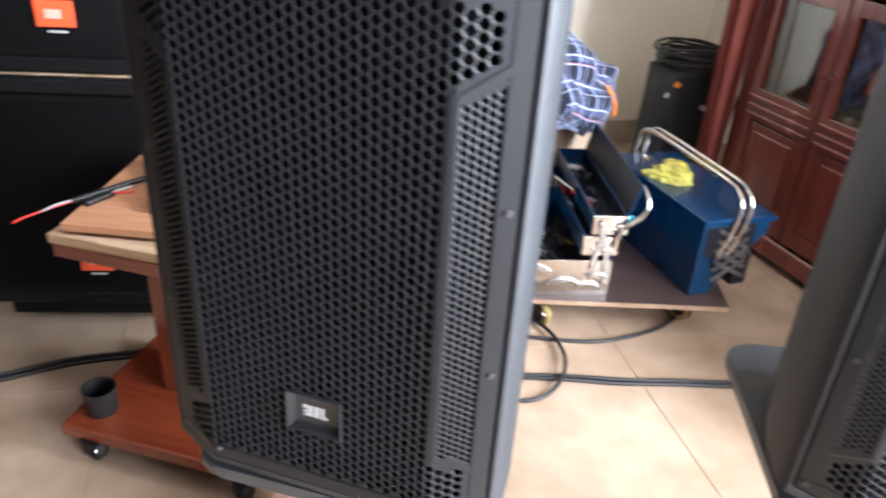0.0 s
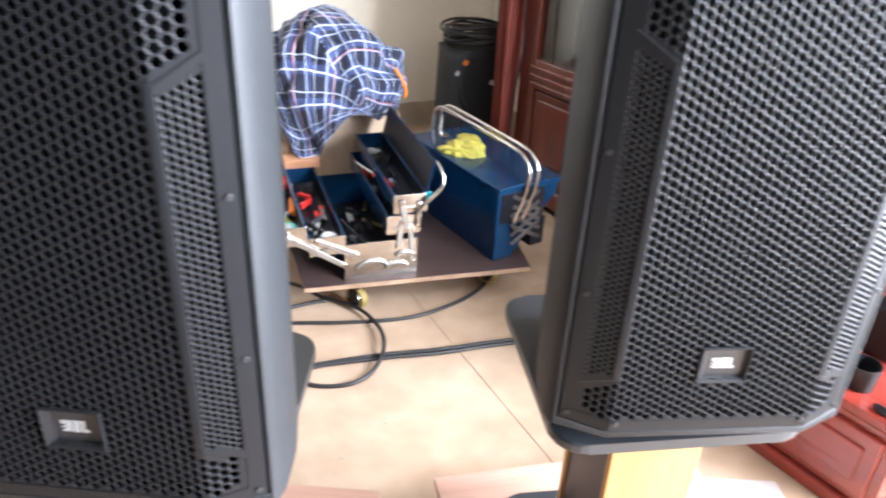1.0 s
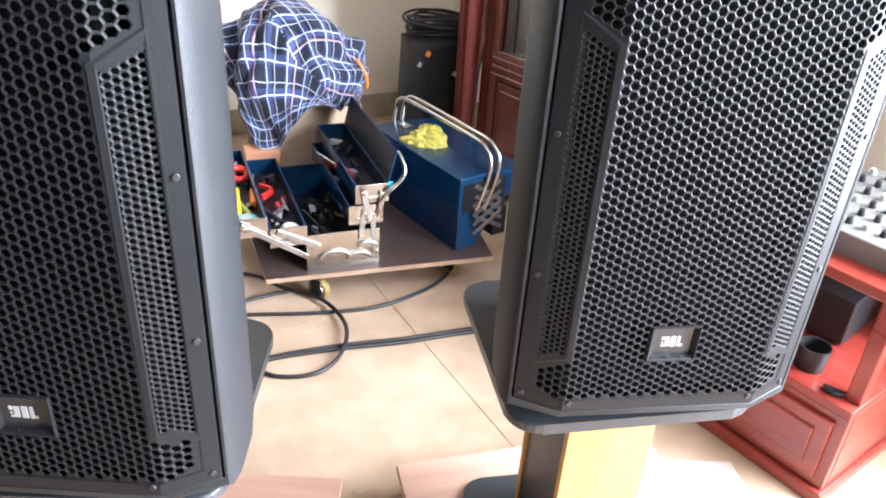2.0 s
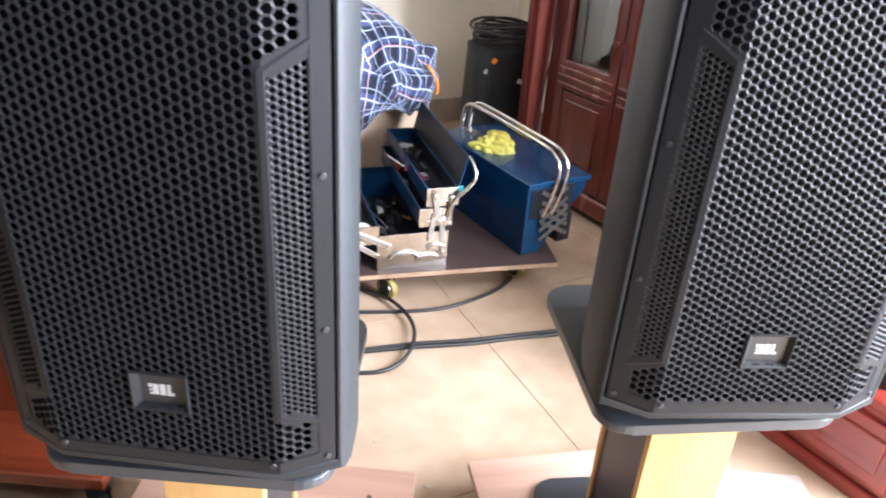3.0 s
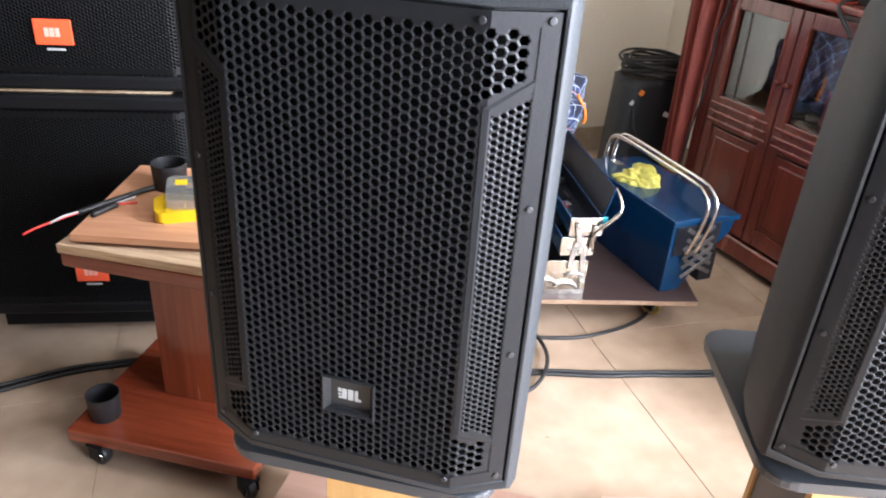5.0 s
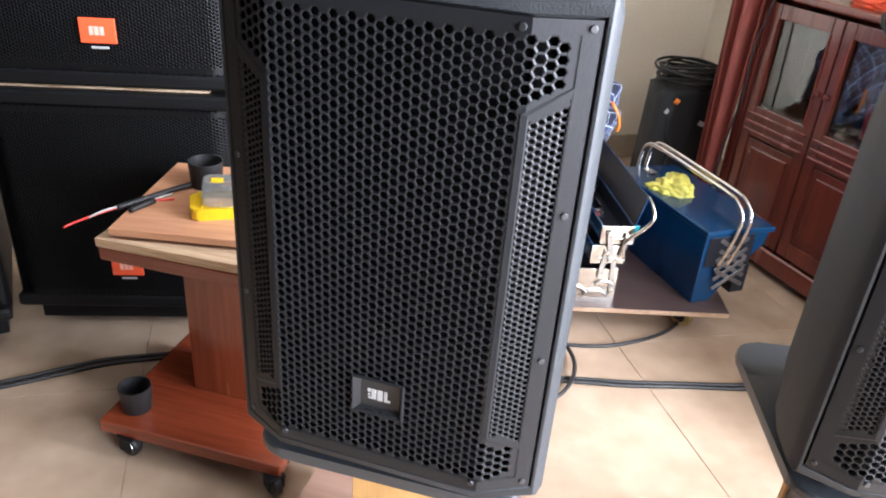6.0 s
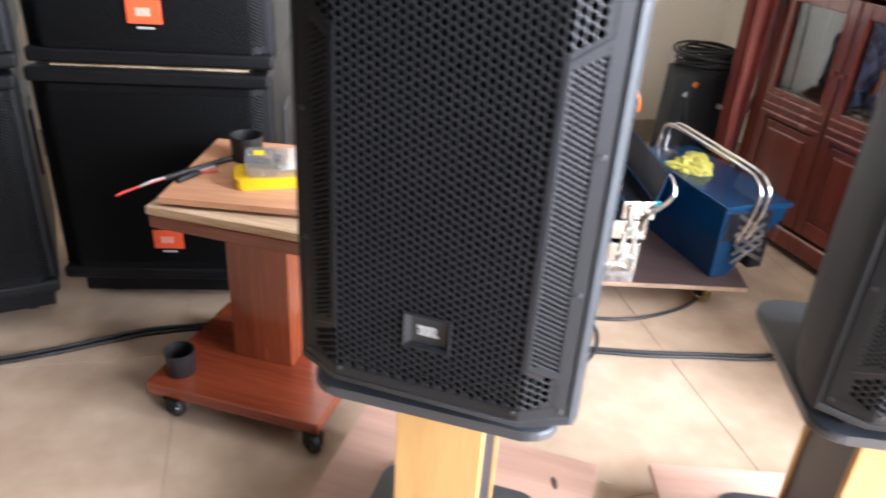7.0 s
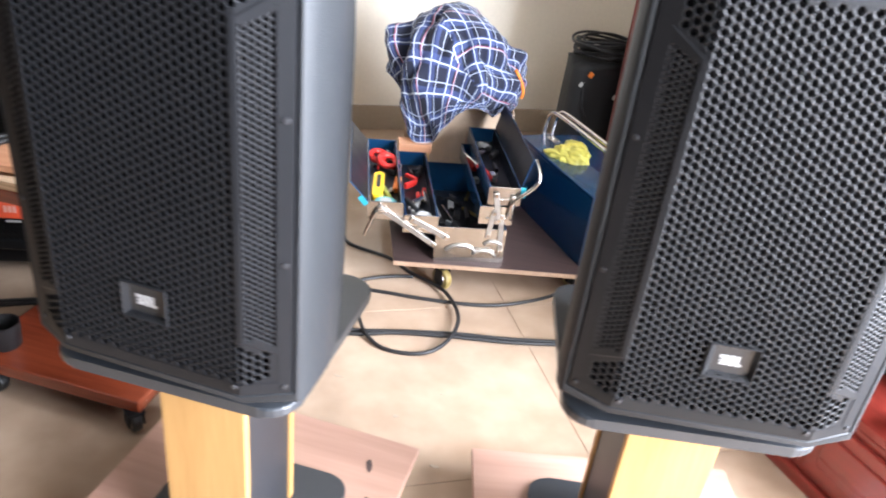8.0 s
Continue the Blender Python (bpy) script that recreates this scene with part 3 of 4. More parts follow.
for k, (x, y, w, mt) in enumerate(((-0.05, 0.01, 0.03, M_STEEL), (0.0, -0.02, 0.04, M_GREY), (0.04, 0.02, 0.05, M_YELLOW), (-0.02, 0.03, 0.03, M_SCREW))):
    part("small_part", box(w, 0.018, 0.008, pose(x, y, 0.008, 0, 0, 30 * k), bevel=0.002), mt, lid)
part("sticker", box(0.026, 0.022, 0.001, (-0.062, 0.025, 0.0228)), M_YELLOW, lid, "yellow sticker")
wire = thing("stripped_cable", pose(0, 0, 0.594), "black cable with stripped red and white cores", "cable")
part("sheath", tube([(-0.835, 0.80, 0.008), (-0.90, 0.715, 0.008), (-0.935, 0.64, 0.008), (-0.962, 0.575, 0.008), (-0.972, 0.545, 0.009)], 0.0065), M_RUBBER, wire, smooth=True)
part("sheath_end", tube([(-0.925, 0.610, 0.007), (-0.935, 0.575, 0.007), (-0.942, 0.548, 0.007)], 0.0065), M_RUBBER, wire, smooth=True)
part("red_core", tube([(-0.972, 0.545, 0.009), (-0.990, 0.505, 0.008), (-1.012, 0.462, 0.004), (-1.022, 0.44, 0.0)], 0.0024), M_REDP, wire, "red insulated core", smooth=True)
part("white_core", tube([(-0.972, 0.545, 0.011), (-0.984, 0.515, 0.012), (-0.998, 0.488, 0.006)], 0.0024), M_WHITE, wire, "white insulated core", smooth=True)
part("red_core", tube([(-0.925, 0.612, 0.008), (-0.908, 0.625, 0.006), (-0.895, 0.640, 0.004)], 0.0022), M_REDP, wire, smooth=True)
part("white_core", tube([(-0.925, 0.612, 0.010), (-0.915, 0.640, 0.009), (-0.912, 0.660, 0.006)], 0.0022), M_WHITE, wire, smooth=True)


# ---- cables on the floor ----
def floor_cable(points, r, label):
    ob = part("floor_cable", tube(points, r, n=10, smooth=5), M_RUBBER, None, smooth=True)
    return tagged(ob, label, "cable", "cables on the floor")


R = 0.0060
floor_cable([(-0.62, 0.93, R), (-0.42, 0.95, R), (-0.246, 0.985, R), (-0.128, 1.040, R), (0.035, 1.085, R * 1.4), (0.19, 1.125, R), (0.34, 1.175, R), (0.52, 1.23, R), (0.66, 1.30, R)], R, "black cable running across the tiles")
floor_cable([(-0.62, 0.95, R), (-0.42, 0.972, R), (-0.24, 1.008, R), (-0.12, 1.052, R), (0.03, 1.103, R), (0.19, 1.142, R), (0.34, 1.190, R), (0.52, 1.25, R), (0.64, 1.33, R)], R, "black cable beside another on the tiles")
floor_cable([(-0.62, 1.70, R), (-0.50, 1.56, R), (-0.435, 1.483, R), (-0.284, 1.45, R), (-0.192, 1.39, R), (-0.06, 1.312, R * 3), (0.018, 1.207, R * 3), (0.036, 1.10, R * 3.4), (0.01, 1.01, R * 2), (-0.047, 0.965, R), (-0.136, 0.955, R), (-0.20, 0.99, R * 2), (-0.25, 1.06, R * 3), (-0.29, 1.17, R)], R, "black cable lying in a loop")
floor_cable([(-0.31, 1.16, R), (-0.33, 1.25, R), (-0.289, 1.302, R), (-0.22, 1.345, R), (-0.17, 1.365, R)], R, "short black cable bend near the dolly")
floor_cable([(-0.55, 1.16, R), (-0.40, 1.20, R), (-0.257, 1.232, R), (-0.102, 1.250, R), (0.075, 1.288, R), (0.192, 1.355, R), (0.30, 1.462, R), (0.36, 1.60, R), (0.42, 1.85, R)], R, "black cable passing under the dolly")
floor_cable([(-2.1, 0.18, R), (-1.80, 0.30, R), (-1.569, 0.432, R), (-1.405, 0.565, R), (-1.24, 0.722, R), (-1.088, 0.812, R), (-0.92, 0.92, R), (-0.72, 0.95, R), (-0.5, 0.90, R)], R, "black cable from the subwoofers to the table")
floor_cable([(-2.1, 0.16, R), (-1.80, 0.285, R), (-1.555, 0.418, R), (-1.39, 0.549, R), (-1.226, 0.704, R), (-1.075, 0.80, R), (-0.91, 0.90, R), (-0.70, 0.93, R), (-0.5, 0.88, R)], R, "second black cable beside it on the tiles")


# ---- tool dolly ----
dolly = thing("tool_dolly", pose(0, 0, 0), "dark plywood dolly on yellow-tyred castors", "dolly")
outline = [(-0.21, 1.25), (0.467, 1.449), (0.36, 1.95), (0.05, 2.14), (-0.46, 1.90)]
part("board", prism(outline, 0.1185, 0.1200), M_DOLLY, dolly, "dark film-faced plywood top")
part("board_edge", prism(outline, 0.1030, 0.1182, bevel=0.0006), M_DOLLYEDGE, dolly, "raw plywood edge")
M_TYRE = mat("dirty_yellow_tyre", (0.26, 0.19, 0.06), 0.5, var=0.3, scale=30)
for x, y in ((-0.07, 1.345), (0.34, 1.53), (0.25, 1.90), (-0.36, 1.78)):
    castor(dolly, x, y, 0.103, 0.038, 55, M_TYRE, M_STEEL)


def bar(parent, name, a, b, w, th, material=None, bm=None):
    """A flat link of width w and thickness th between two places."""
    a, b = Vector(a), Vector(b)
    way = (b - a)
    m = Matrix.Translation((a + b) / 2) @ way.to_track_quat("X", "Z").to_matrix().to_4x4()
    bm = box(way.length + w, th, w, m, bevel=min(w, th) * 0.3, bm=bm)
    return part(name, bm, material or M_LINK, parent) if name else bm


def tray(parent, name, x0, x1, z0, z1, length, end=True):
    """An open steel tray: blue sides, dark inside, bright end plates."""
    w = x1 - x0
    t = 0.003
    bm = box(t, length, z1 - z0, (x0 + t / 2, length / 2, (z0 + z1) / 2))
    box(t, length, z1 - z0, (x1 - t / 2, length / 2, (z0 + z1) / 2), bm=bm)
    box(w - 2 * t, length, t, ((x0 + x1) / 2, length / 2, z0 + t / 2), bm=bm)
    box(w - 2 * t, t, z1 - z0 - t, ((x0 + x1) / 2, length - t / 2, (z0 + z1 + t) / 2), bm=bm)
    for x in (x0 + 0.002, x1 - 0.002):
        tube([(x, 0.004, z1), (x, length - 0.004, z1)], 0.003, n=8, smooth=0, bm=bm)
    ob = part(name, bm, M_BLUE, parent)
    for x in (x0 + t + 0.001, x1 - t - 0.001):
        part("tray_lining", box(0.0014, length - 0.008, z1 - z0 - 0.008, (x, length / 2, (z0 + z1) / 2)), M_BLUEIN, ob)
    part("tray_lining", box(w - 2 * t - 0.002, length - 0.012, 0.002, ((x0 + x1) / 2, length / 2, z0 + t + 0.0012)), M_BLUEIN, ob, "dark inside")
    pl = box(w + 0.004, 0.004, z1 - z0 + 0.004, ((x0 + x1) / 2, -0.002, (z0 + z1) / 2), bevel=0.001)
    box(w * 0.6, 0.005, 0.006, ((x0 + x1) / 2, -0.006, (z0 + z1) / 2 - 0.01), bevel=0.002, bm=pl)
    part("end_plate", pl, M_STEEL, ob, "bright dented steel end plate")
    return ob


def rod_tool(name, m, length, r, handle, hmat, label, category="tool"):
    """A screwdriver or similar: bright shank and coloured handle, along local y."""
    t = thing(name, m, label, category)
    part("handle", cyl(r, handle, pose(0, handle / 2, 0, 90), r2=r * 0.85, n=12, bevel=r * 0.25), hmat, t)
    part("shank", cyl(r * 0.32, length - handle, pose(0, handle + (length - handle) / 2, 0, 90), n=10), M_STEEL, t)
    return t


T1 = pose(0.006, 1.346, 0.12, 0, 0, 20)
tb1 = thing("open_toolbox", T1, "open blue cantilever toolbox full of hand tools", "toolbox", "toolboxes on the dolly")
LN = 0.515
tray(tb1, "bottom_tray", -0.110, 0.108, 0.002, 0.118, LN)
tray(tb1, "middle_tray", 0.016, 0.118, 0.140, 0.197, LN)
tray(tb1, "top_tray", 0.036, 0.134, 0.207, 0.262, LN)
tray(tb1, "middle_tray", -0.213, -0.110, 0.096, 0.152, LN)
tray(tb1, "top_tray", -0.325, -0.222, 0.137, 0.192, LN)
for side, (x, z), lean, lh in ((1, (0.134, 0.262), -14, 0.100), (-1, (-0.328, 0.190), 42, 0.085)):
    ld = part("lid", box(0.003, LN, lh, pose(x, LN / 2, z) @ pose(0, 0, 0, 0, -lean) @ pose(0, 0, lh / 2), bevel=0.001), M_BLUE, tb1, "raised blue lid")
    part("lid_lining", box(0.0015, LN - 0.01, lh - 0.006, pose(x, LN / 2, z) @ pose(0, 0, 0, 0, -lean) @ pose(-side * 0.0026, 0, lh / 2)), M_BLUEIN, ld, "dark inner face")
    part("lid_flap", box(0.016, 0.003, 0.034, pose(x + side * (0.006 if side > 0 else 0.014), -0.003, z - (0.012 if side > 0 else -0.004), 0, 0 if side > 0 else -40), bevel=0.001), M_TEAL, ld, "teal corner tab")
for a, b in (((0.095, -0.008, 0.045), (0.085, -0.008, 0.165)), ((0.050, -0.008, 0.100), (0.060, -0.008, 0.178)), ((0.075, -0.012, 0.155), (0.058, -0.012, 0.240)),
             ((0.105, -0.012, 0.170), (0.112, -0.012, 0.232)), ((-0.080, -0.008, 0.085), (-0.190, -0.008, 0.142)), ((-0.118, -0.012, 0.060), (-0.290, -0.012, 0.176))):
    lk = bar(tb1, "link", a, b, 0.016, 0.003)
    for p in (a, b):
        part("rivet", cyl(0.006, 0.006, pose(p[0], p[1] - 0.003, p[2], 90), n=12), M_STEEL, lk)
part("handle", tube([(0.112, -0.014, 0.162), (0.106, -0.016, 0.205), (0.120, -0.016, 0.232), (0.160, -0.016, 0.266), (0.180, -0.012, 0.295), (0.178, 0.004, 0.325), (0.170, 0.03, 0.345)], 0.0065, smooth=4), M_STEEL, tb1, "bright steel handle", smooth=True)
part("handle", tube([(-0.268, -0.014, 0.170), (-0.300, -0.016, 0.165), (-0.322, -0.016, 0.115), (-0.332, -0.014, 0.085)], 0.0065, smooth=4), M_STEEL, tb1, "bright steel handle", smooth=True)

for k, (x, z, r) in enumerate(((-0.030, 0.030, 0.050), (0.045, 0.022, 0.038), (0.070, 0.060, 0.030))):
    part("pressed_arm", tube([(x + r * math.cos(q), -0.0065, z + 0.6 * r * math.sin(q)) for q in (0.2, 0.7, 1.2, 1.7, 2.2, 2.8)], 0.0055, n=8, smooth=3), M_LINK, tb1, smooth=True)

rod_tool("screwdriver", T1 @ pose(0.078, 0.14, 0.222, 0, 0, 18), 0.24, 0.011, 0.12, M_REDP, "screwdriver with a red handle in a tray")
rod_tool("screwdriver", T1 @ pose(-0.235, 0.17, 0.153, 0, 0, -8), 0.22, 0.012, 0.10, M_ORNP, "screwdriver with an orange handle in a tray")
rod_tool("screwdriver", T1 @ pose(-0.255, 0.10, 0.155, 0, 0, 14), 0.18, 0.010, 0.09, M_GREENP, "screwdriver with an olive handle in a tray")
rod_tool("screwdriver", T1 @ pose(-0.165, 0.10, 0.118, 0, 0, 20), 0.20, 0.010, 0.09, M_RUBBER, "black-handled screwdriver in a tray")
rod_tool("screwdriver", T1 @ pose(0.0, 0.08, 0.03, 0, 0, 12), 0.26, 0.014, 0.12, M_RUBBER, "large black-handled tool in the bottom tray")
cutter = thing("utility_knife", T1 @ pose(-0.297, 0.075, 0.170, 6, 0, -4), "yellow plastic utility knife", "knife")
part("body", prism(rounded(0.034, 0.15, 0.012), -0.010, 0.010, bevel=0.004), M_YELLOW, cutter).location = (0, 0.07, 0)
part("slider", box(0.012, 0.075, 0.004, (0, 0.085, 0.011), bevel=0.0015), M_RUBBER, cutter)
tape = thing("tape_measure", T1 @ pose(-0.272, 0.042, 0.162), "teal round tape measure in a tray", "tape measure")
part("body", cyl(0.034, 0.03, n=28, bevel=0.006), M_TAPE, tape, smooth=False)
part("face", cyl(0.018, 0.033, n=24), M_WHITE, tape)
for k, (x, y, z, r, mt, lb) in enumerate(((-0.255, 0.36, 0.175, 0.030, M_REDP, "red tape roll"), (-0.285, 0.41, 0.170, 0.028, M_REDP, "dull red tape roll"), (-0.150, 0.025, 0.13, 0.020, M_WHITE, "white tape roll"))):
    ob = part("tape_roll", tube([(r * math.cos(q), r * math.sin(q), 0) for q in [2 * math.pi * i / 16 for i in range(16)]], 0.011, n=8, smooth=0, closed=True), mt, None, smooth=True)
    ob.matrix_world = T1 @ pose(x, y, z, 15, 10)
    tagged(ob, lb + " among the tools", "tape", "tape rolls")
rng = random.Random(4)
palette = (M_STEEL, M_SCREW, M_RUBBER, M_REDP, M_GREY, M_SCREW, M_BRASS, M_BLUEIN, M_RUBBER, M_SCREW)
for x0, x1, z, n in ((-0.315, -0.232, 0.146, 12), (-0.203, -0.120, 0.106, 14), (0.026, 0.108, 0.150, 8), (0.046, 0.124, 0.216, 10), (-0.095, 0.095, 0.010, 22)):
    for k in range(n):
        w, l, h = rng.uniform(0.008, 0.02), rng.uniform(0.02, 0.09), rng.uniform(0.006, 0.022)
        x, y = rng.uniform(x0 + 0.012, x1 - 0.012), rng.uniform(0.05, LN - 0.06)
        bm = cyl(h * 0.6, l, pose(0, 0, 0, 90), n=10, bevel=0.001) if k % 3 == 0 else box(w, l, h, bevel=0.002)
        ob = part("small_tool", bm, palette[rng.randrange(len(palette))])
        ob.matrix_world = T1 @ pose(x, y, z + h * 0.62, 0, 0, rng.uniform(-50, 50))
        tagged(ob, "small hand tool or fitting lying in a toolbox tray", "tool", "loose tools")
yb = thing("wooden_block", T1 @ pose(-0.150, LN + 0.036, 0.0), "pale wooden block behind the toolbox", "block")
part("block", box(0.11, 0.06, 0.15, (0, 0, 0.075), bevel=0.002), M_PINE, yb)
part("block_cap", box(0.12, 0.07, 0.03, (0, 0, 0.1655), bevel=0.002), M_PLYTOP, yb)

T2 = pose(0.447, 1.539, 0.12, 0, 0, 34.9)
M_LINK = mat("tarnished_steel", (0.22, 0.215, 0.21), 0.34, metal=0.9, var=0.3, scale=40)
tb2 = thing("toolbox", T2, "closed blue steel cantilever toolbox with folded bright handles", "toolbox", "toolboxes on the dolly")
L2, W2, H2 = 0.52, 0.24, 0.25
bm = prism([(-W2 / 2, 0.0), (-W2 / 2 + 0.07, 0.0), (0.03, 0.115), (W2 / 2 - 0.01, 0.185), (W2 / 2, H2 - 0.018), (-W2 / 2, H2 - 0.018)], 0, L2, bevel=0.002)
bmesh.ops.transform(bm, matrix=Matrix(((1, 0, 0, 0), (0, 0, 1, 0), (0, 1, 0, 0), (0, 0, 0, 1))), verts=bm.verts[:])
bmesh.ops.recalc_face_normals(bm, faces=bm.faces[:])
part("body", bm, M_BLUE, tb2)
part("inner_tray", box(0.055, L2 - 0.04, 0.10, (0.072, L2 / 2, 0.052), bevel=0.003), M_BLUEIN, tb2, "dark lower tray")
part("lid", box(W2 / 2 + 0.004, L2 + 0.006, 0.016, pose(-W2 / 4, L2 / 2, H2 - 0.008, 0, -1.5), bevel=0.003), M_BLUE, tb2, "blue hinged lid half")
part("lid", box(W2 / 2 + 0.02, L2 + 0.006, 0.016, pose(W2 / 4 + 0.008, L2 / 2, H2 - 0.013, 0, 4), bevel=0.003), M_BLUE, tb2, "blue hinged lid half")
for k, x in enumerate((-0.012, 0.022)):
    part("handle", tube([(x - 0.05, -0.010, 0.13), (x - 0.015, -0.012, 0.22), (x, -0.006, 0.285), (x - 0.002, 0.02, 0.322), (x - 0.004, 0.07, 0.338), (x - 0.006, 0.25, 0.344), (x - 0.008, 0.45, 0.348),
                         (x - 0.008, 0.505, 0.335), (x - 0.004, 0.530, 0.30), (x - 0.015, 0.532, 0.22)], 0.0075, n=12, smooth=4), M_STEEL, tb2, "bright steel folding handle", smooth=True)
for k in range(4):
    for s in (-1, 1):
        bar(tb2, "link", (s * 0.045 - 0.015, -0.006 - 0.004 * (2 * k + (s > 0)) / 2, 0.215 - 0.034 * k), (-s * 0.052 - 0.012, -0.006 - 0.004 * (2 * k + (s > 0)) / 2, 0.150 - 0.030 * k), 0.013, 0.0025, M_LINK)
part("end_plate", box(W2 - 0.07, 0.003, 0.10, (-0.022, -0.003, 0.178), bevel=0.001), M_BLUEIN, tb2, "dark end plate")
part("catch", box(0.03, 0.05, 0.010, (-0.02, 0.46, 0.252), bevel=0.002), M_STEEL, tb2)


def crumpled(name, m, sx, sy, sz, seed, material, label, category):
    """A crumpled film bag: a flattened ball with sharp folds."""
    bm = bmesh.new()
    bmesh.ops.create_icosphere(bm, subdivisions=5, radius=1.0)
    for v in bm.verts:
        p = v.co.copy()
        q = p * 1.6 + Vector((seed, 0, 0))
        f = 1 + 0.60 * (noise.noise(q * 0.6)) + 0.45 * (abs(noise.noise(q * 1.2)) - 0.2) + 0.16 * abs(noise.noise(q * 2.6)) + 0.06 * abs(noise.noise(q * 6))
        v.co = Vector((p.x * sx * f, p.y * sy * f, max(-0.55, p.z) * sz * f))
    ob = part(name, bm, material, None, smooth=True)
    ob.matrix_world = m
    return tagged(ob, label, category)


crumpled("plastic_bag", T2 @ pose(-0.045, 0.30, H2 + 0.014, 0, 0, -38), 0.064, 0.048, 0.036, 3.0, M_BAG, "crumpled yellow plastic bag on the toolbox lid", "plastic bag")

# ---- shirt over a carton ----
carton = thing("carton", pose(-0.215, 2.045, 0.12, 0, 0, 12), "worn pale carton with an open top", "carton")
for nm, sx, sy, x, y in (("carton_side", 0.40, 0.006, 0, -0.14), ("carton_side", 0.40, 0.006, 0, 0.14), ("carton_end", 0.006, 0.274, -0.197, 0), ("carton_end", 0.006, 0.274, 0.197, 0)):
    part(nm, box(sx, sy, 0.30, (x, y, 0.15), bevel=0.001), M_CARD, carton)
part("carton_base", box(0.388, 0.274, 0.005, (0, 0, 0.003)), M_CARD, carton)
part("printed_patch", box(0.10, 0.0012, 0.08, (0.08, -0.1438, 0.18)), mat("red_print", (0.5, 0.18, 0.12), 0.8, var=0.4, scale=40, tint=(0.56, 0.42, 0.30)), carton, "faded reddish print")


def plaid(name):
    m = bpy.data.materials.new(name)
    m.use_nodes = True
    N, L = m.node_tree.nodes, m.node_tree.links
    bs = N["Principled BSDF"]
    uv = N.new("ShaderNodeTexCoord")
    sp = N.new("ShaderNodeSeparateXYZ")
    L.new(uv.outputs["UV"], sp.inputs[0])

    def stripe(axis, period, off, width):
        a = N.new("ShaderNodeMath")
        a.operation = "MULTIPLY_ADD"
        a.inputs[1].default_value, a.inputs[2].default_value = 1 / period, off
        L.new(sp.outputs[axis], a.inputs[0])
        f = N.new("ShaderNodeMath")
        f.operation = "FRACT"
        L.new(a.outputs[0], f.inputs[0])
        c = N.new("ShaderNodeMath")
        c.operation = "LESS_THAN"
        c.inputs[1].default_value = width
        L.new(f.outputs[0], c.inputs[0])
        return c.outputs[0]

    colour = None
    base = N.new("ShaderNodeRGB")
    base.outputs[0].default_value = (0.008, 0.011, 0.030, 1)
    colour = base.outputs[0]
    for axis, period, off, width, col, amount in ((0, 0.055, 0.1, 0.34, (0.07, 0.11, 0.30, 1), 0.38), (1, 0.055, 0.3, 0.34, (0.07, 0.11, 0.30, 1), 0.38),
                                                  (0, 0.055, 0.02, 0.045, (0.70, 0.78, 0.86, 1), 0.85), (1, 0.055, 0.20, 0.045, (0.70, 0.78, 0.86, 1), 0.85),
                                                  (0, 0.055, 0.62, 0.03, (0.58, 0.66, 0.80, 1), 0.8), (1, 0.055, 0.80, 0.03, (0.58, 0.66, 0.80, 1), 0.8),
                                                  (0, 0.11, 0.33, 0.02, (0.55, 0.16, 0.22, 1), 0.7)):
        mx = N.new("ShaderNodeMix")
        mx.data_type = "RGBA"
        k = N.new("ShaderNodeMath")
        k.operation = "MULTIPLY"
        k.inputs[1].default_value = amount
        L.new(stripe(axis, period, off, width), k.inputs[0])
        L.new(k.outputs[0], mx.inputs[0])
        L.new(colour, mx.inputs[6])
        mx.inputs[7].default_value = col
        colour = mx.outputs[2]
    L.new(colour, bs.inputs["Base Color"])
    bs.inputs["Roughness"].default_value = 0.85
    bs.inputs["Sheen Weight"].default_value = 0.15
    nz = N.new("ShaderNodeTexNoise")
    nz.inputs["Scale"].default_value = 900
    L.new(uv.outputs["UV"], nz.inputs["Vector"])
    bp = N.new("ShaderNodeBump")
    bp.inputs["Strength"].default_value, bp.inputs["Distance"].default_value = 0.3, 0.001
    L.new(nz.outputs[0], bp.inputs["Height"])
    L.new(bp.outputs[0], bs.inputs["Normal"])
    return m


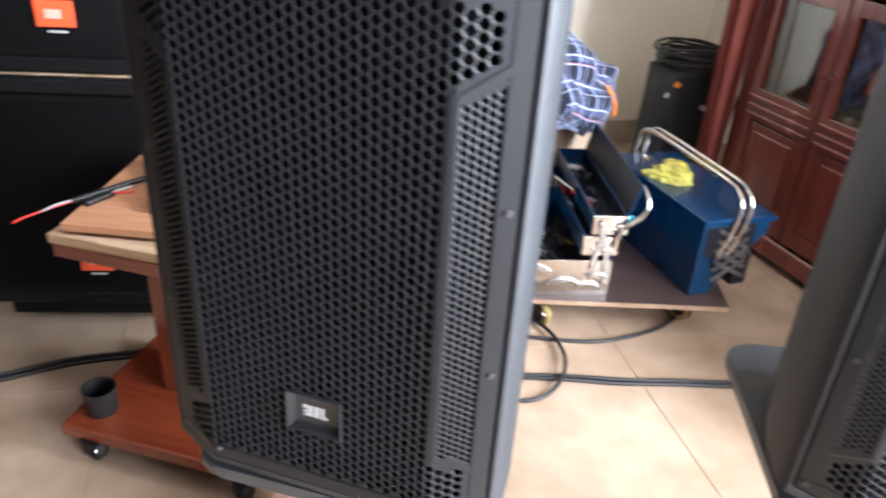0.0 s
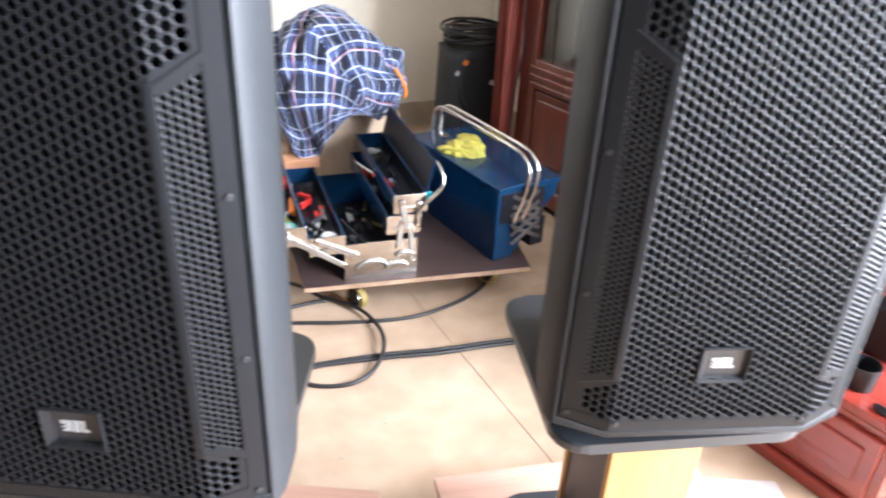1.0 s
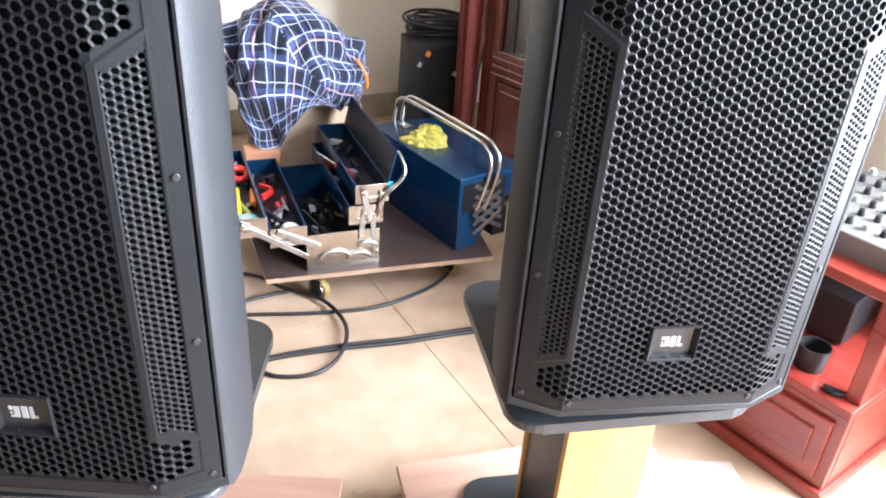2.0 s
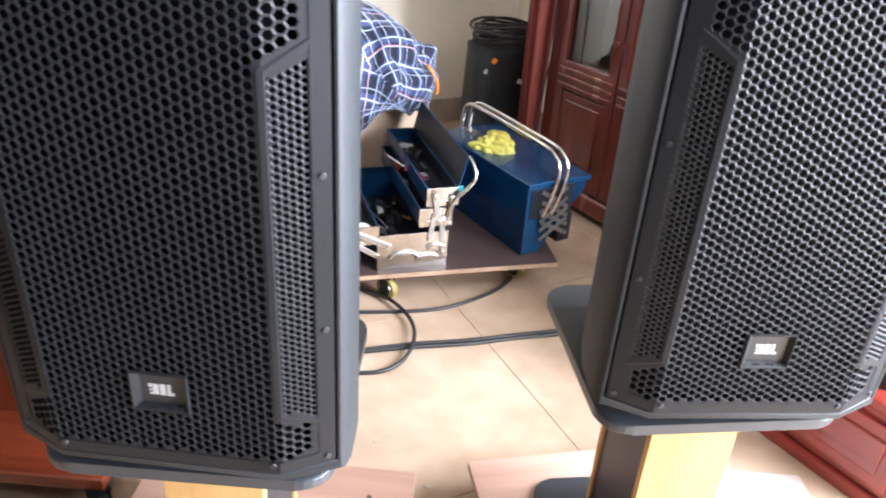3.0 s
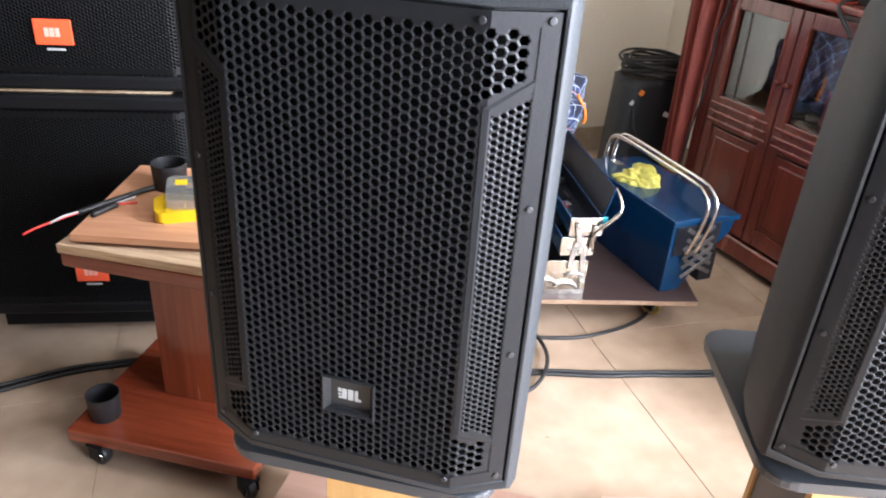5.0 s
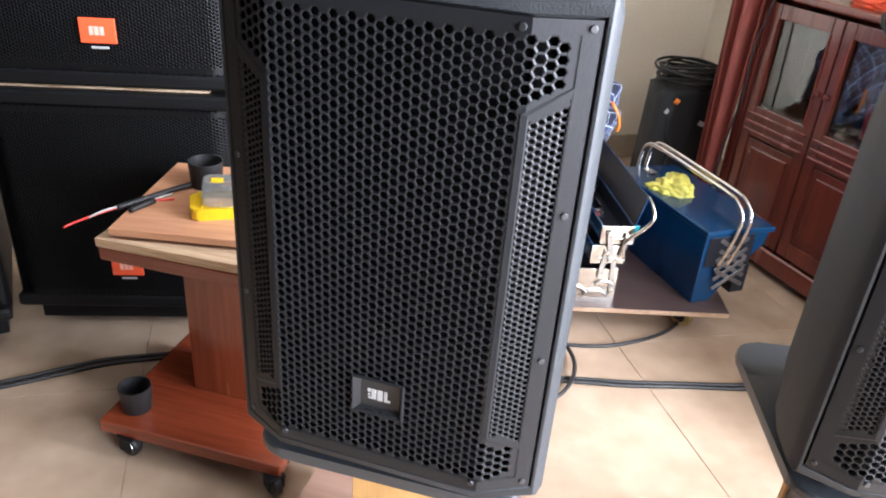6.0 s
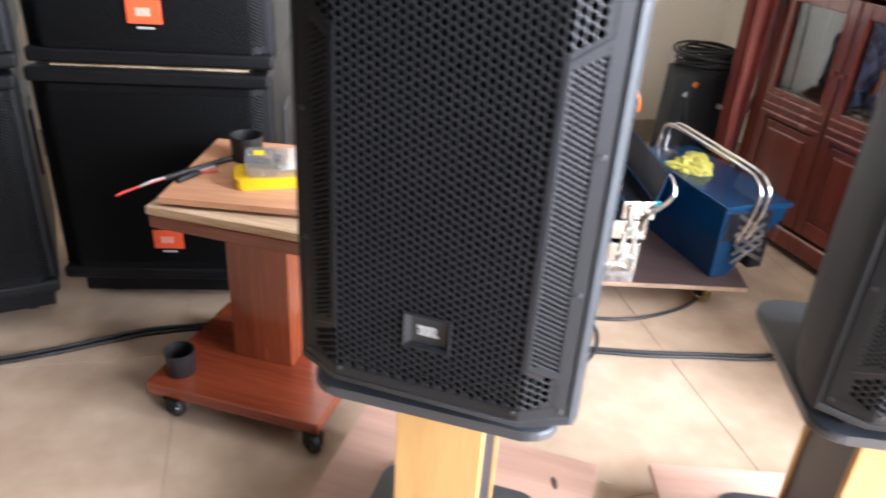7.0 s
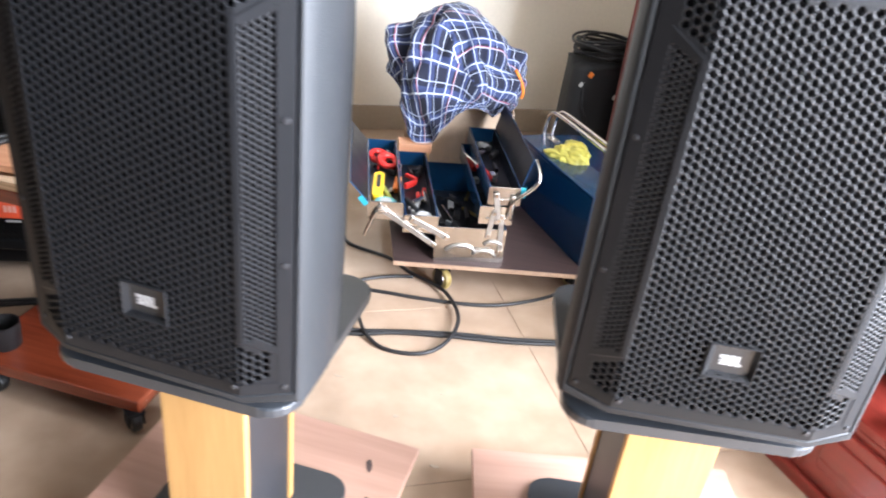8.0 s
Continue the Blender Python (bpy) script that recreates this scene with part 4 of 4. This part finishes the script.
def draped_shirt():
    """Cloth heaped over the carton: rings from the crown down to an uneven hem, folded by ridged noise."""
    bm = bmesh.new()
    uvl = bm.loops.layers.uv.new("UVMap")
    na, nr = 120, 56
    grid, flat = [], []
    for j in range(nr + 1):
        t = j / nr
        row, rf = [], []
        for i in range(na + 1):
            a = 2 * math.pi * (i % na) / na
            ca, sa = math.cos(a), math.sin(a)
            # reach of the cloth in this direction and how far its hem hangs
            rx = 0.292 if ca < 0 else 0.235
            hang = 0.10 + 0.19 * max(0.0, math.cos(a - radians(243))) ** 9 - 0.02 * max(0, ca) - 0.07 * max(0, -ca) ** 2 + 0.07 * noise.noise(Vector((ca * 1.4, sa * 1.4, 2)))
            bulge = math.sin(min(1.0, t * 1.25) * math.pi / 2)
            x = ca * rx * bulge * (1 - 0.10 * max(0, t - 0.62) / 0.38) + 0.02
            y = sa * 0.165 * bulge
            z = 0.205 * math.cos(min(1.0, t * 1.3) * math.pi / 2) - hang * max(0.0, t - 0.45) / 0.55
            p = Vector((x, y, z))
            q = Vector((x * 5.2, y * 5.2, z * 3.0 + 4.0))
            k = min(1.0, t * 2.2)
            fold = 0.11 * (abs(noise.noise(q * 0.8)) - 0.22) + 0.085 * (abs(noise.noise(q * 2.1 + Vector((3, 1, 0)))) - 0.2) + 0.03 * (abs(noise.noise(q * 4.5)) - 0.2) + 0.012 * math.sin(a * 9 + 5 * noise.noise(q * 0.6)) * t
            n = Vector((ca, sa, 0.6)).normalized()
            p += n * fold * k
            p.z += 0.042 * math.sin(x * 9 + 2.3)
            row.append(p)
            rf.append((ca * t * 0.42 + 0.05 * noise.noise(q * 0.5), sa * t * 0.42 + 0.05 * noise.noise(q * 0.5 + Vector((7, 0, 0)))))
        grid.append([bm.verts.new(p) for p in row[:-1]])
        flat.append(rf)
    for j in range(nr):
        for i in range(na):
            n = (i + 1) % na
            f = bm.faces.new((grid[j][i], grid[j + 1][i], grid[j + 1][n], grid[j][n]))
            c = f.calc_center_median()
            turn = 0.95 if c.x + 0.7 * c.z > 0.085 + 0.03 * noise.noise(c * 7) else 0.25      # a sleeve folded over the back
            ct, st = math.cos(turn), math.sin(turn)
            for lp, (jj, ii) in zip(f.loops, ((j, i), (j + 1, i), (j + 1, i + 1), (j, i + 1))):
                u, v = flat[jj][ii]
                lp[uvl].uv = (u * ct - v * st, u * st + v * ct)
    bmesh.ops.remove_doubles(bm, verts=bm.verts[:], dist=1e-5)
    bmesh.ops.recalc_face_normals(bm, faces=bm.faces[:])
    return bm


shirt = thing("shirt", pose(-0.235, 1.955, 0.545, 0, 0, 8), "crumpled navy, blue and white plaid shirt heaped over a carton", "shirt")
cloth = part("cloth", draped_shirt(), plaid("plaid_cotton"), shirt, smooth=True)
sol = cloth.modifiers.new("thickness", "SOLIDIFY")
sol.thickness = 0.003
part("lining", tube([(0.218, -0.085, 0.055), (0.245, -0.09, 0.015), (0.256, -0.085, -0.025), (0.252, -0.08, -0.045)], 0.006, n=8), M_ORNP, shirt, "orange collar lining", smooth=True)

# ---- bag with a coil of cable ----
bag = thing("equipment_bag", pose(0.27, 2.58, 0, 0, 0, 18), "black nylon bag with cable coils piled on top", "bag")
bm = prism(rounded(0.29, 0.22, 0.05), 0.0, 0.535, bevel=0.03, seg=3)
for v in bm.verts:
    v.co += Vector((1, 1, 0.3)) * 0.026 * noise.noise(v.co * 9)
    v.co.x += 0.05 * (v.co.z - 0.25)
part("body", bm, M_NYLON, bag, smooth=True)
part("strap", tube([(-0.10, -0.115, 0.45), (-0.09, -0.125, 0.35), (-0.06, -0.122, 0.28), (-0.09, -0.12, 0.16)], 0.008, n=8), M_NYLON, bag, smooth=True)
part("tag", box(0.026, 0.004, 0.020, pose(0.05, -0.122, 0.40, 0, 20), bevel=0.001), M_PAPER, bag, "small white tag")
part("buckle", box(0.020, 0.008, 0.022, pose(-0.075, -0.128, 0.49, 0, 30), bevel=0.002), M_ORNP, bag, "orange buckle")
part("buckle", box(0.016, 0.006, 0.030, pose(-0.105, -0.122, 0.45, 0, 25), bevel=0.002), M_GREY, bag, "grey buckle")
coil = thing("cable_coil", pose(0.290, 2.575, 0.538, 0, 0, 18), "coil of black cable on the bag", "cable coil")
for k in range(12):
    rr = 0.118 + 0.018 * rng.uniform(-1, 1)
    cx, cy = rng.uniform(-0.022, 0.022), rng.uniform(-0.015, 0.015)
    part("cable_turn", tube([(cx + rr * 1.2 * math.cos(q), cy + rr * 0.85 * math.sin(q), 0.012 + 0.0058 * k + 0.010 * math.sin(2 * q + k)) for q in [2 * math.pi * i / 18 for i in range(18)]], 0.0058, n=8, smooth=2, closed=True), M_RUBBER, coil, smooth=True)

# ---- curtain ----
bm = bmesh.new()
cols = []
for i in range(61):
    s = i / 60
    ln = []
    for j in range(13):
        z = 0.10 + (2.3 - 0.10) * j / 12
        sq = 0.55 + 0.45 * min(1, abs(z - 0.15) / 1.2)
        x = (s - 0.5) * 0.20 * sq
        ln.append(bm.verts.new((x, 0.028 * math.sin(s * 17 + 0.5 * z) * sq + 0.012 * math.sin(s * 7 + z), z)))
    cols.append(ln)
for p, q in zip(cols, cols[1:]):
    for k in range(12):
        bm.faces.new((p[k], q[k], q[k + 1], p[k + 1]))
curtain = part("curtain", bm, mat("red_curtain_cloth", (0.18, 0.034, 0.026), 0.55, var=0.15, scale=5, fine=300, bump=0.25, tint=(0.30, 0.062, 0.045)), None, smooth=True)
so = curtain.modifiers.new("thickness", "SOLIDIFY")
so.thickness = 0.004
curtain.matrix_world = pose(0.391, 2.285, 0, 0, 0, -48)
tagged(curtain, "dark red curtain hanging in folds beside the display cabinet", "curtain")
hang = part("hanging_cable", tube([(0.471, 2.165, 2.2), (0.468, 2.165, 1.4), (0.461, 2.17, 0.95), (0.438, 2.17, 0.80), (0.441, 2.165, 0.62), (0.421, 2.17, 0.42), (0.406, 2.18, 0.10), (0.406, 2.18, 0.01)], 0.0035), M_NYLON, None, smooth=True)
tagged(hang, "black cable hanging beside the curtain", "cable")

# ---- display cabinet ----
CAB = pose(1.031, 1.489, 0, 0, 0, -54)
cab = thing("display_cabinet", CAB, "dark red mahogany display cabinet with glazed doors", "cabinet")
CX0, CX1, CD, CH = -0.985, 0.0, 0.26, 0.955
part("back_panel", box(CX1 - CX0, 0.012, CH - 0.10, ((CX0 + CX1) / 2, CD - 0.006, 0.10 + (CH - 0.10) / 2)), M_MAHOG, cab)
for x in (CX0 + 0.010, CX1 - 0.010):
    part("side_panel", box(0.020, CD - 0.014, CH - 0.10, (x, (CD - 0.014) / 2 + 0.001, 0.10 + (CH - 0.10) / 2), bevel=0.001), M_MAHOG, cab)
part("plinth", box(CX1 - CX0 + 0.03, CD + 0.02, 0.075, ((CX0 + CX1) / 2, CD / 2 - 0.008, 0.065), bevel=0.012, seg=3), M_MAHOGL, cab, "lighter red moulded plinth")
part("top_board", box(CX1 - CX0 + 0.05, CD + 0.03, 0.026, ((CX0 + CX1) / 2, CD / 2 - 0.012, CH + 0.014), bevel=0.008, seg=3), M_MAHOGL, cab, "moulded top board")
part("floor_board", box(CX1 - CX0 - 0.05, CD - 0.03, 0.016, ((CX0 + CX1) / 2, CD / 2, 0.115)), M_MAHOG, cab)
part("shelf", box(CX1 - CX0 - 0.05, CD - 0.05, 0.014, ((CX0 + CX1) / 2, CD / 2 + 0.01, 0.575)), M_MAHOG, cab)
for x in (CX0 + 0.05, CX1 - 0.05):
    for y in (0.05, CD - 0.05):
        part("foot", cyl(0.022, 0.028, (x, y, 0.014), n=16, bevel=0.003), M_RUBBER, cab)
part("corner_stile", box(0.055, 0.030, CH - 0.10, (CX0 + 0.028, 0.006, 0.10 + (CH - 0.10) / 2), bevel=0.006), M_MAHOG, cab)
for k in range(3):
    part("flute", box(0.008, 0.010, CH - 0.20, (CX0 + 0.014 + 0.014 * k, -0.011, 0.53), bevel=0.003), M_MAHOGL, cab)
for d0, d1, hinge in ((-0.925, -0.612, 1), (-0.606, -0.293, -1), (-0.287, -0.02, 1)):
    w, zc = d1 - d0, 0.115
    dr = new("cabinet_door")
    dr.parent, dr.location = cab, (d0, -0.004, 0)
    tagged(dr, "glazed mahogany door with a moulded lower panel")
    st = 0.042
    for x in (st / 2, w - st / 2):
        part("stile", box(st, 0.022, 0.825, (x, 0, zc + 0.4125), bevel=0.003), M_MAHOG, dr)
    for z, h in ((zc + 0.03, 0.06), (zc + 0.41, 0.11), (zc + 0.80, 0.05)):
        part("rail", box(w - 2 * st, 0.021, h, (w / 2, 0, z), bevel=0.003), M_MAHOG, dr)
    for z in (0.490, 0.520, 0.552):
        part("moulding", box(w - 0.03, 0.012, 0.013, (w / 2, -0.015, z), bevel=0.005, seg=3), M_MAHOGL, dr)
    part("lower_panel", box(w - 2 * st + 0.004, 0.010, 0.285, (w / 2, 0.002, 0.318), bevel=0.002), M_MAHOG, dr)
    part("raised_field", box(w - 2 * st - 0.045, 0.010, 0.235, (w / 2, -0.006, 0.318), bevel=0.006), M_MAHOG, dr)
    gl = part("glass_pane", box(w - 2 * st + 0.006, 0.003, 0.32, (w / 2, 0.002, 0.735)), M_GLASS, dr, "clear glass pane")
    gl.visible_shadow = False
    for x in (st - 0.003, w - st + 0.003):
        part("bead", box(0.008, 0.008, 0.31, (x, -0.012, 0.735), bevel=0.003), M_MAHOGL, dr)
    part("knob", cyl(0.010, 0.018, pose(w - 0.018 if hinge > 0 else 0.018, -0.020, 0.70, 90), n=16, bevel=0.004), M_MAHOGL, dr, "small turned knob")
for k in range(16):
    x, y = rng.uniform(-0.58, -0.05), rng.uniform(0.08, 0.18)
    w, d, h = rng.uniform(0.03, 0.09), rng.uniform(0.04, 0.10), rng.uniform(0.03, 0.14)
    ob = part("stored_item", box(w, d, h, bevel=0.006), (M_RUBBER, M_NYLON, M_GREY, M_REDP, M_PAPER, M_BLUEIN)[k % 6])
    ob.matrix_world = CAB @ pose(x, y, 0.582 + h / 2, 0, 0, rng.uniform(-40, 40))
    tagged(ob, "small boxed item stored behind the cabinet glass", "stored item", "things in the cabinet")
cl = crumpled("cloth", CAB @ pose(-0.60, 0.12, CH + 0.040), 0.11, 0.08, 0.028, 9.0, M_ORANGE, "bright orange cloth on top of the cabinet", "cloth")
dv = part("black_case", prism(rounded(0.30, 0.22, 0.03), 0, 0.07, bevel=0.008), M_RUBBER)
dv.matrix_world = CAB @ pose(-0.34, 0.15, CH + 0.028)
tagged(dv, "black plastic case on the display cabinet", "case")
tagged(part("power_lead", tube([CAB @ Vector(p) for p in ((-0.50, 0.10, CH + 0.037), (-0.49, 0.0, CH + 0.034), (-0.470, -0.034, 0.965), (-0.430, -0.036, 0.93), (-0.40, -0.035, 0.90))], 0.006), M_RUBBER, None, smooth=True), "black lead hanging over the cabinet front", "cable")

# ---- low red cabinet with a mixer ----
LOW = pose(1.09, 0.68, 0, 0, 0, -54)
low = thing("low_cabinet", LOW, "red lacquered low cabinet with an open shelf", "cabinet")
LX0, LX1, LD = -0.42, 0.115, 0.42
part("base_box", box(LX1 - LX0, LD, 0.022, ((LX0 + LX1) / 2, LD / 2, 0.255), bevel=0.002), M_LOWCAB, low, "red shelf board")
part("front_frame", box(LX1 - LX0, 0.020, 0.205, ((LX0 + LX1) / 2, 0.012, 0.1405), bevel=0.003), M_LOWCAB, low)
part("plinth", box(LX1 - LX0 + 0.02, LD + 0.01, 0.036, ((LX0 + LX1) / 2, LD / 2 - 0.008, 0.018), bevel=0.006), M_LOWCAB, low)
part("side_panel", box(0.018, LD - 0.03, 0.205, (LX1 - 0.009, LD / 2 + 0.012, 0.1405), bevel=0.002), M_LOWCAB, low)
part("side_panel", box(0.018, LD - 0.03, 0.205, (LX0 + 0.009, LD / 2 + 0.012, 0.1405), bevel=0.002), M_LOWCAB, low)
part("back_panel", box(LX1 - LX0, 0.012, 0.52, ((LX0 + LX1) / 2, LD - 0.006, 0.30)), M_LOWCAB, low)
for x0, x1 in ((-0.20, 0.090), (-0.405, -0.215)):
    dw = part("drawer_front", box(x1 - x0, 0.012, 0.160, ((x0 + x1) / 2, -0.004, 0.142), bevel=0.003), M_LOWCAB, low)
    part("drawer_field", box(x1 - x0 - 0.06, 0.008, 0.095, ((x0 + x1) / 2, -0.012, 0.142), bevel=0.004), M_LOWCAB, dw)
for x in (LX0 + 0.02, LX1 - 0.02):
    for y in (0.05, LD - 0.04):
        part("post", box(0.036, 0.036, 0.272, (x, y, 0.402), bevel=0.004), M_LOWCAB, low)
part("top_board", box(LX1 - LX0 + 0.03, LD + 0.03, 0.026, ((LX0 + LX1) / 2, LD / 2, 0.551), bevel=0.005), M_LOWCAB, low)
cup(LOW @ pose(-0.030, 0.075, 0.266), 0.036, 0.060, "black plastic cup on the red shelf")
am = thing("amplifier", LOW @ pose(-0.14, 0.28, 0.266, 0, 0, 4), "black amplifier box on the red shelf", "amplifier")
part("case", box(0.22, 0.20, 0.12, (0, 0.02, 0.066), bevel=0.004), M_RUBBER, am)
for x in (-0.09, 0.09):
    for y in (-0.05, 0.09):
        part("foot", cyl(0.010, 0.006, (x, y, 0.003), n=12), M_RUBBER, am)
tagged(part("shelf_cable", tube([LOW @ Vector(p) for p in ((0.07, 0.16, 0.36), (0.085, 0.10, 0.31), (0.082, 0.05, 0.275), (0.06, 0.035, 0.273), (0.035, 0.030, 0.273), (0.06, 0.02, 0.273), (0.09, 0.06, 0.274))], 0.006), M_RUBBER, None, smooth=True), "black cable curled on the red shelf", "cable")
mx = thing("audio_mixer", LOW @ pose(-0.02, 0.20, 0.564), "grey audio mixer with rows of knobs", "mixer")
part("case", box(0.26, 0.30, 0.06, pose(0, 0, 0.046, 9), bevel=0.004), M_MIXER, mx)
part("side_cheek", box(0.012, 0.30, 0.075, pose(0.137, 0, 0.047, 9), bevel=0.003), M_RUBBER, mx)
for i in range(7):
    for j in range(6):
        kb = part("knob", cyl(0.008, 0.014, pose(-0.11 + 0.036 * i, 0, 0, 0) @ pose(0, 0, 0.046, 9) @ pose(0, -0.11 + 0.045 * j, 0.037), r2=0.006, n=12), (M_RUBBER, M_GREY, M_SCREW, M_RUBBER)[(i * 3 + j) % 4], mx)
# pale flat patch laid on the tiles, its colour stands for floor glare
M_GLARE = mat("glare_patch", (0.42, 0.38, 0.36), 0.6, var=0.1, scale=9)
tagged(part("glare_patch", prism([(0.815, 0.70), (0.80, 0.46), (1.02, 0.47), (1.00, 0.70)], 0.0, 0.006), M_GLARE), "pale grey flat patch standing for glare on the tiles", "sheet")

# ---- marks on the floor ----
for k, (x, y, r) in enumerate(((0.068, 0.832, 0.005), (-0.022, 0.707, 0.009), (0.116, 0.575, 0.010), (-0.21, 0.80, 0.010))):
    pts = [(x + r * (0.5 + rng.random()) * math.cos(2 * math.pi * i / 14), y + r * 0.55 * (0.5 + rng.random()) * math.sin(2 * math.pi * i / 14)) for i in range(14)]
    tagged(part("plaster_crumb", prism(pts, 0.0, 0.0012), M_SKIRT), "flat crumb of dirt or plaster on the tiles", "debris", "crumbs on the floor")
for x, y, turn, base in ((0.0, 0.43, 20, 0.1001), (0.035, 0.335, 60, 0.1001)):
    ob = part("scuff", prism([(0.007 * math.cos(i * 0.9), 0.017 * math.sin(i * 0.9) * (1 + 0.25 * (i % 2))) for i in range(7)], 0.0, 0.0006), M_DOLLY)
    ob.matrix_world = pose(x, y, base, 0, 0, turn)
    tagged(ob, "dark scuff on the plywood platform", "scuff", "scuffs on the platform")

# ---- floor tiles, last ----
tw = 0.70
for i in range(-8, 3):
    for j in range(-9, 4):
        a0, a1 = max(U0, 0.768 + i * tw), min(U1, 0.768 + (i + 1) * tw)
        b0, b1 = max(V0, 1.10 + j * tw), min(V1, 1.10 + (j + 1) * tw)
        if a1 - a0 > 0.02 and b1 - b0 > 0.02:
            part("tile", box(a1 - a0 - 0.0020, b1 - b0 - 0.0020, 0.004, ((a0 + a1) / 2 - um, (b0 + b1) / 2 - vm, -0.002), bevel=0.0005, seg=1), M_TILE, floor)
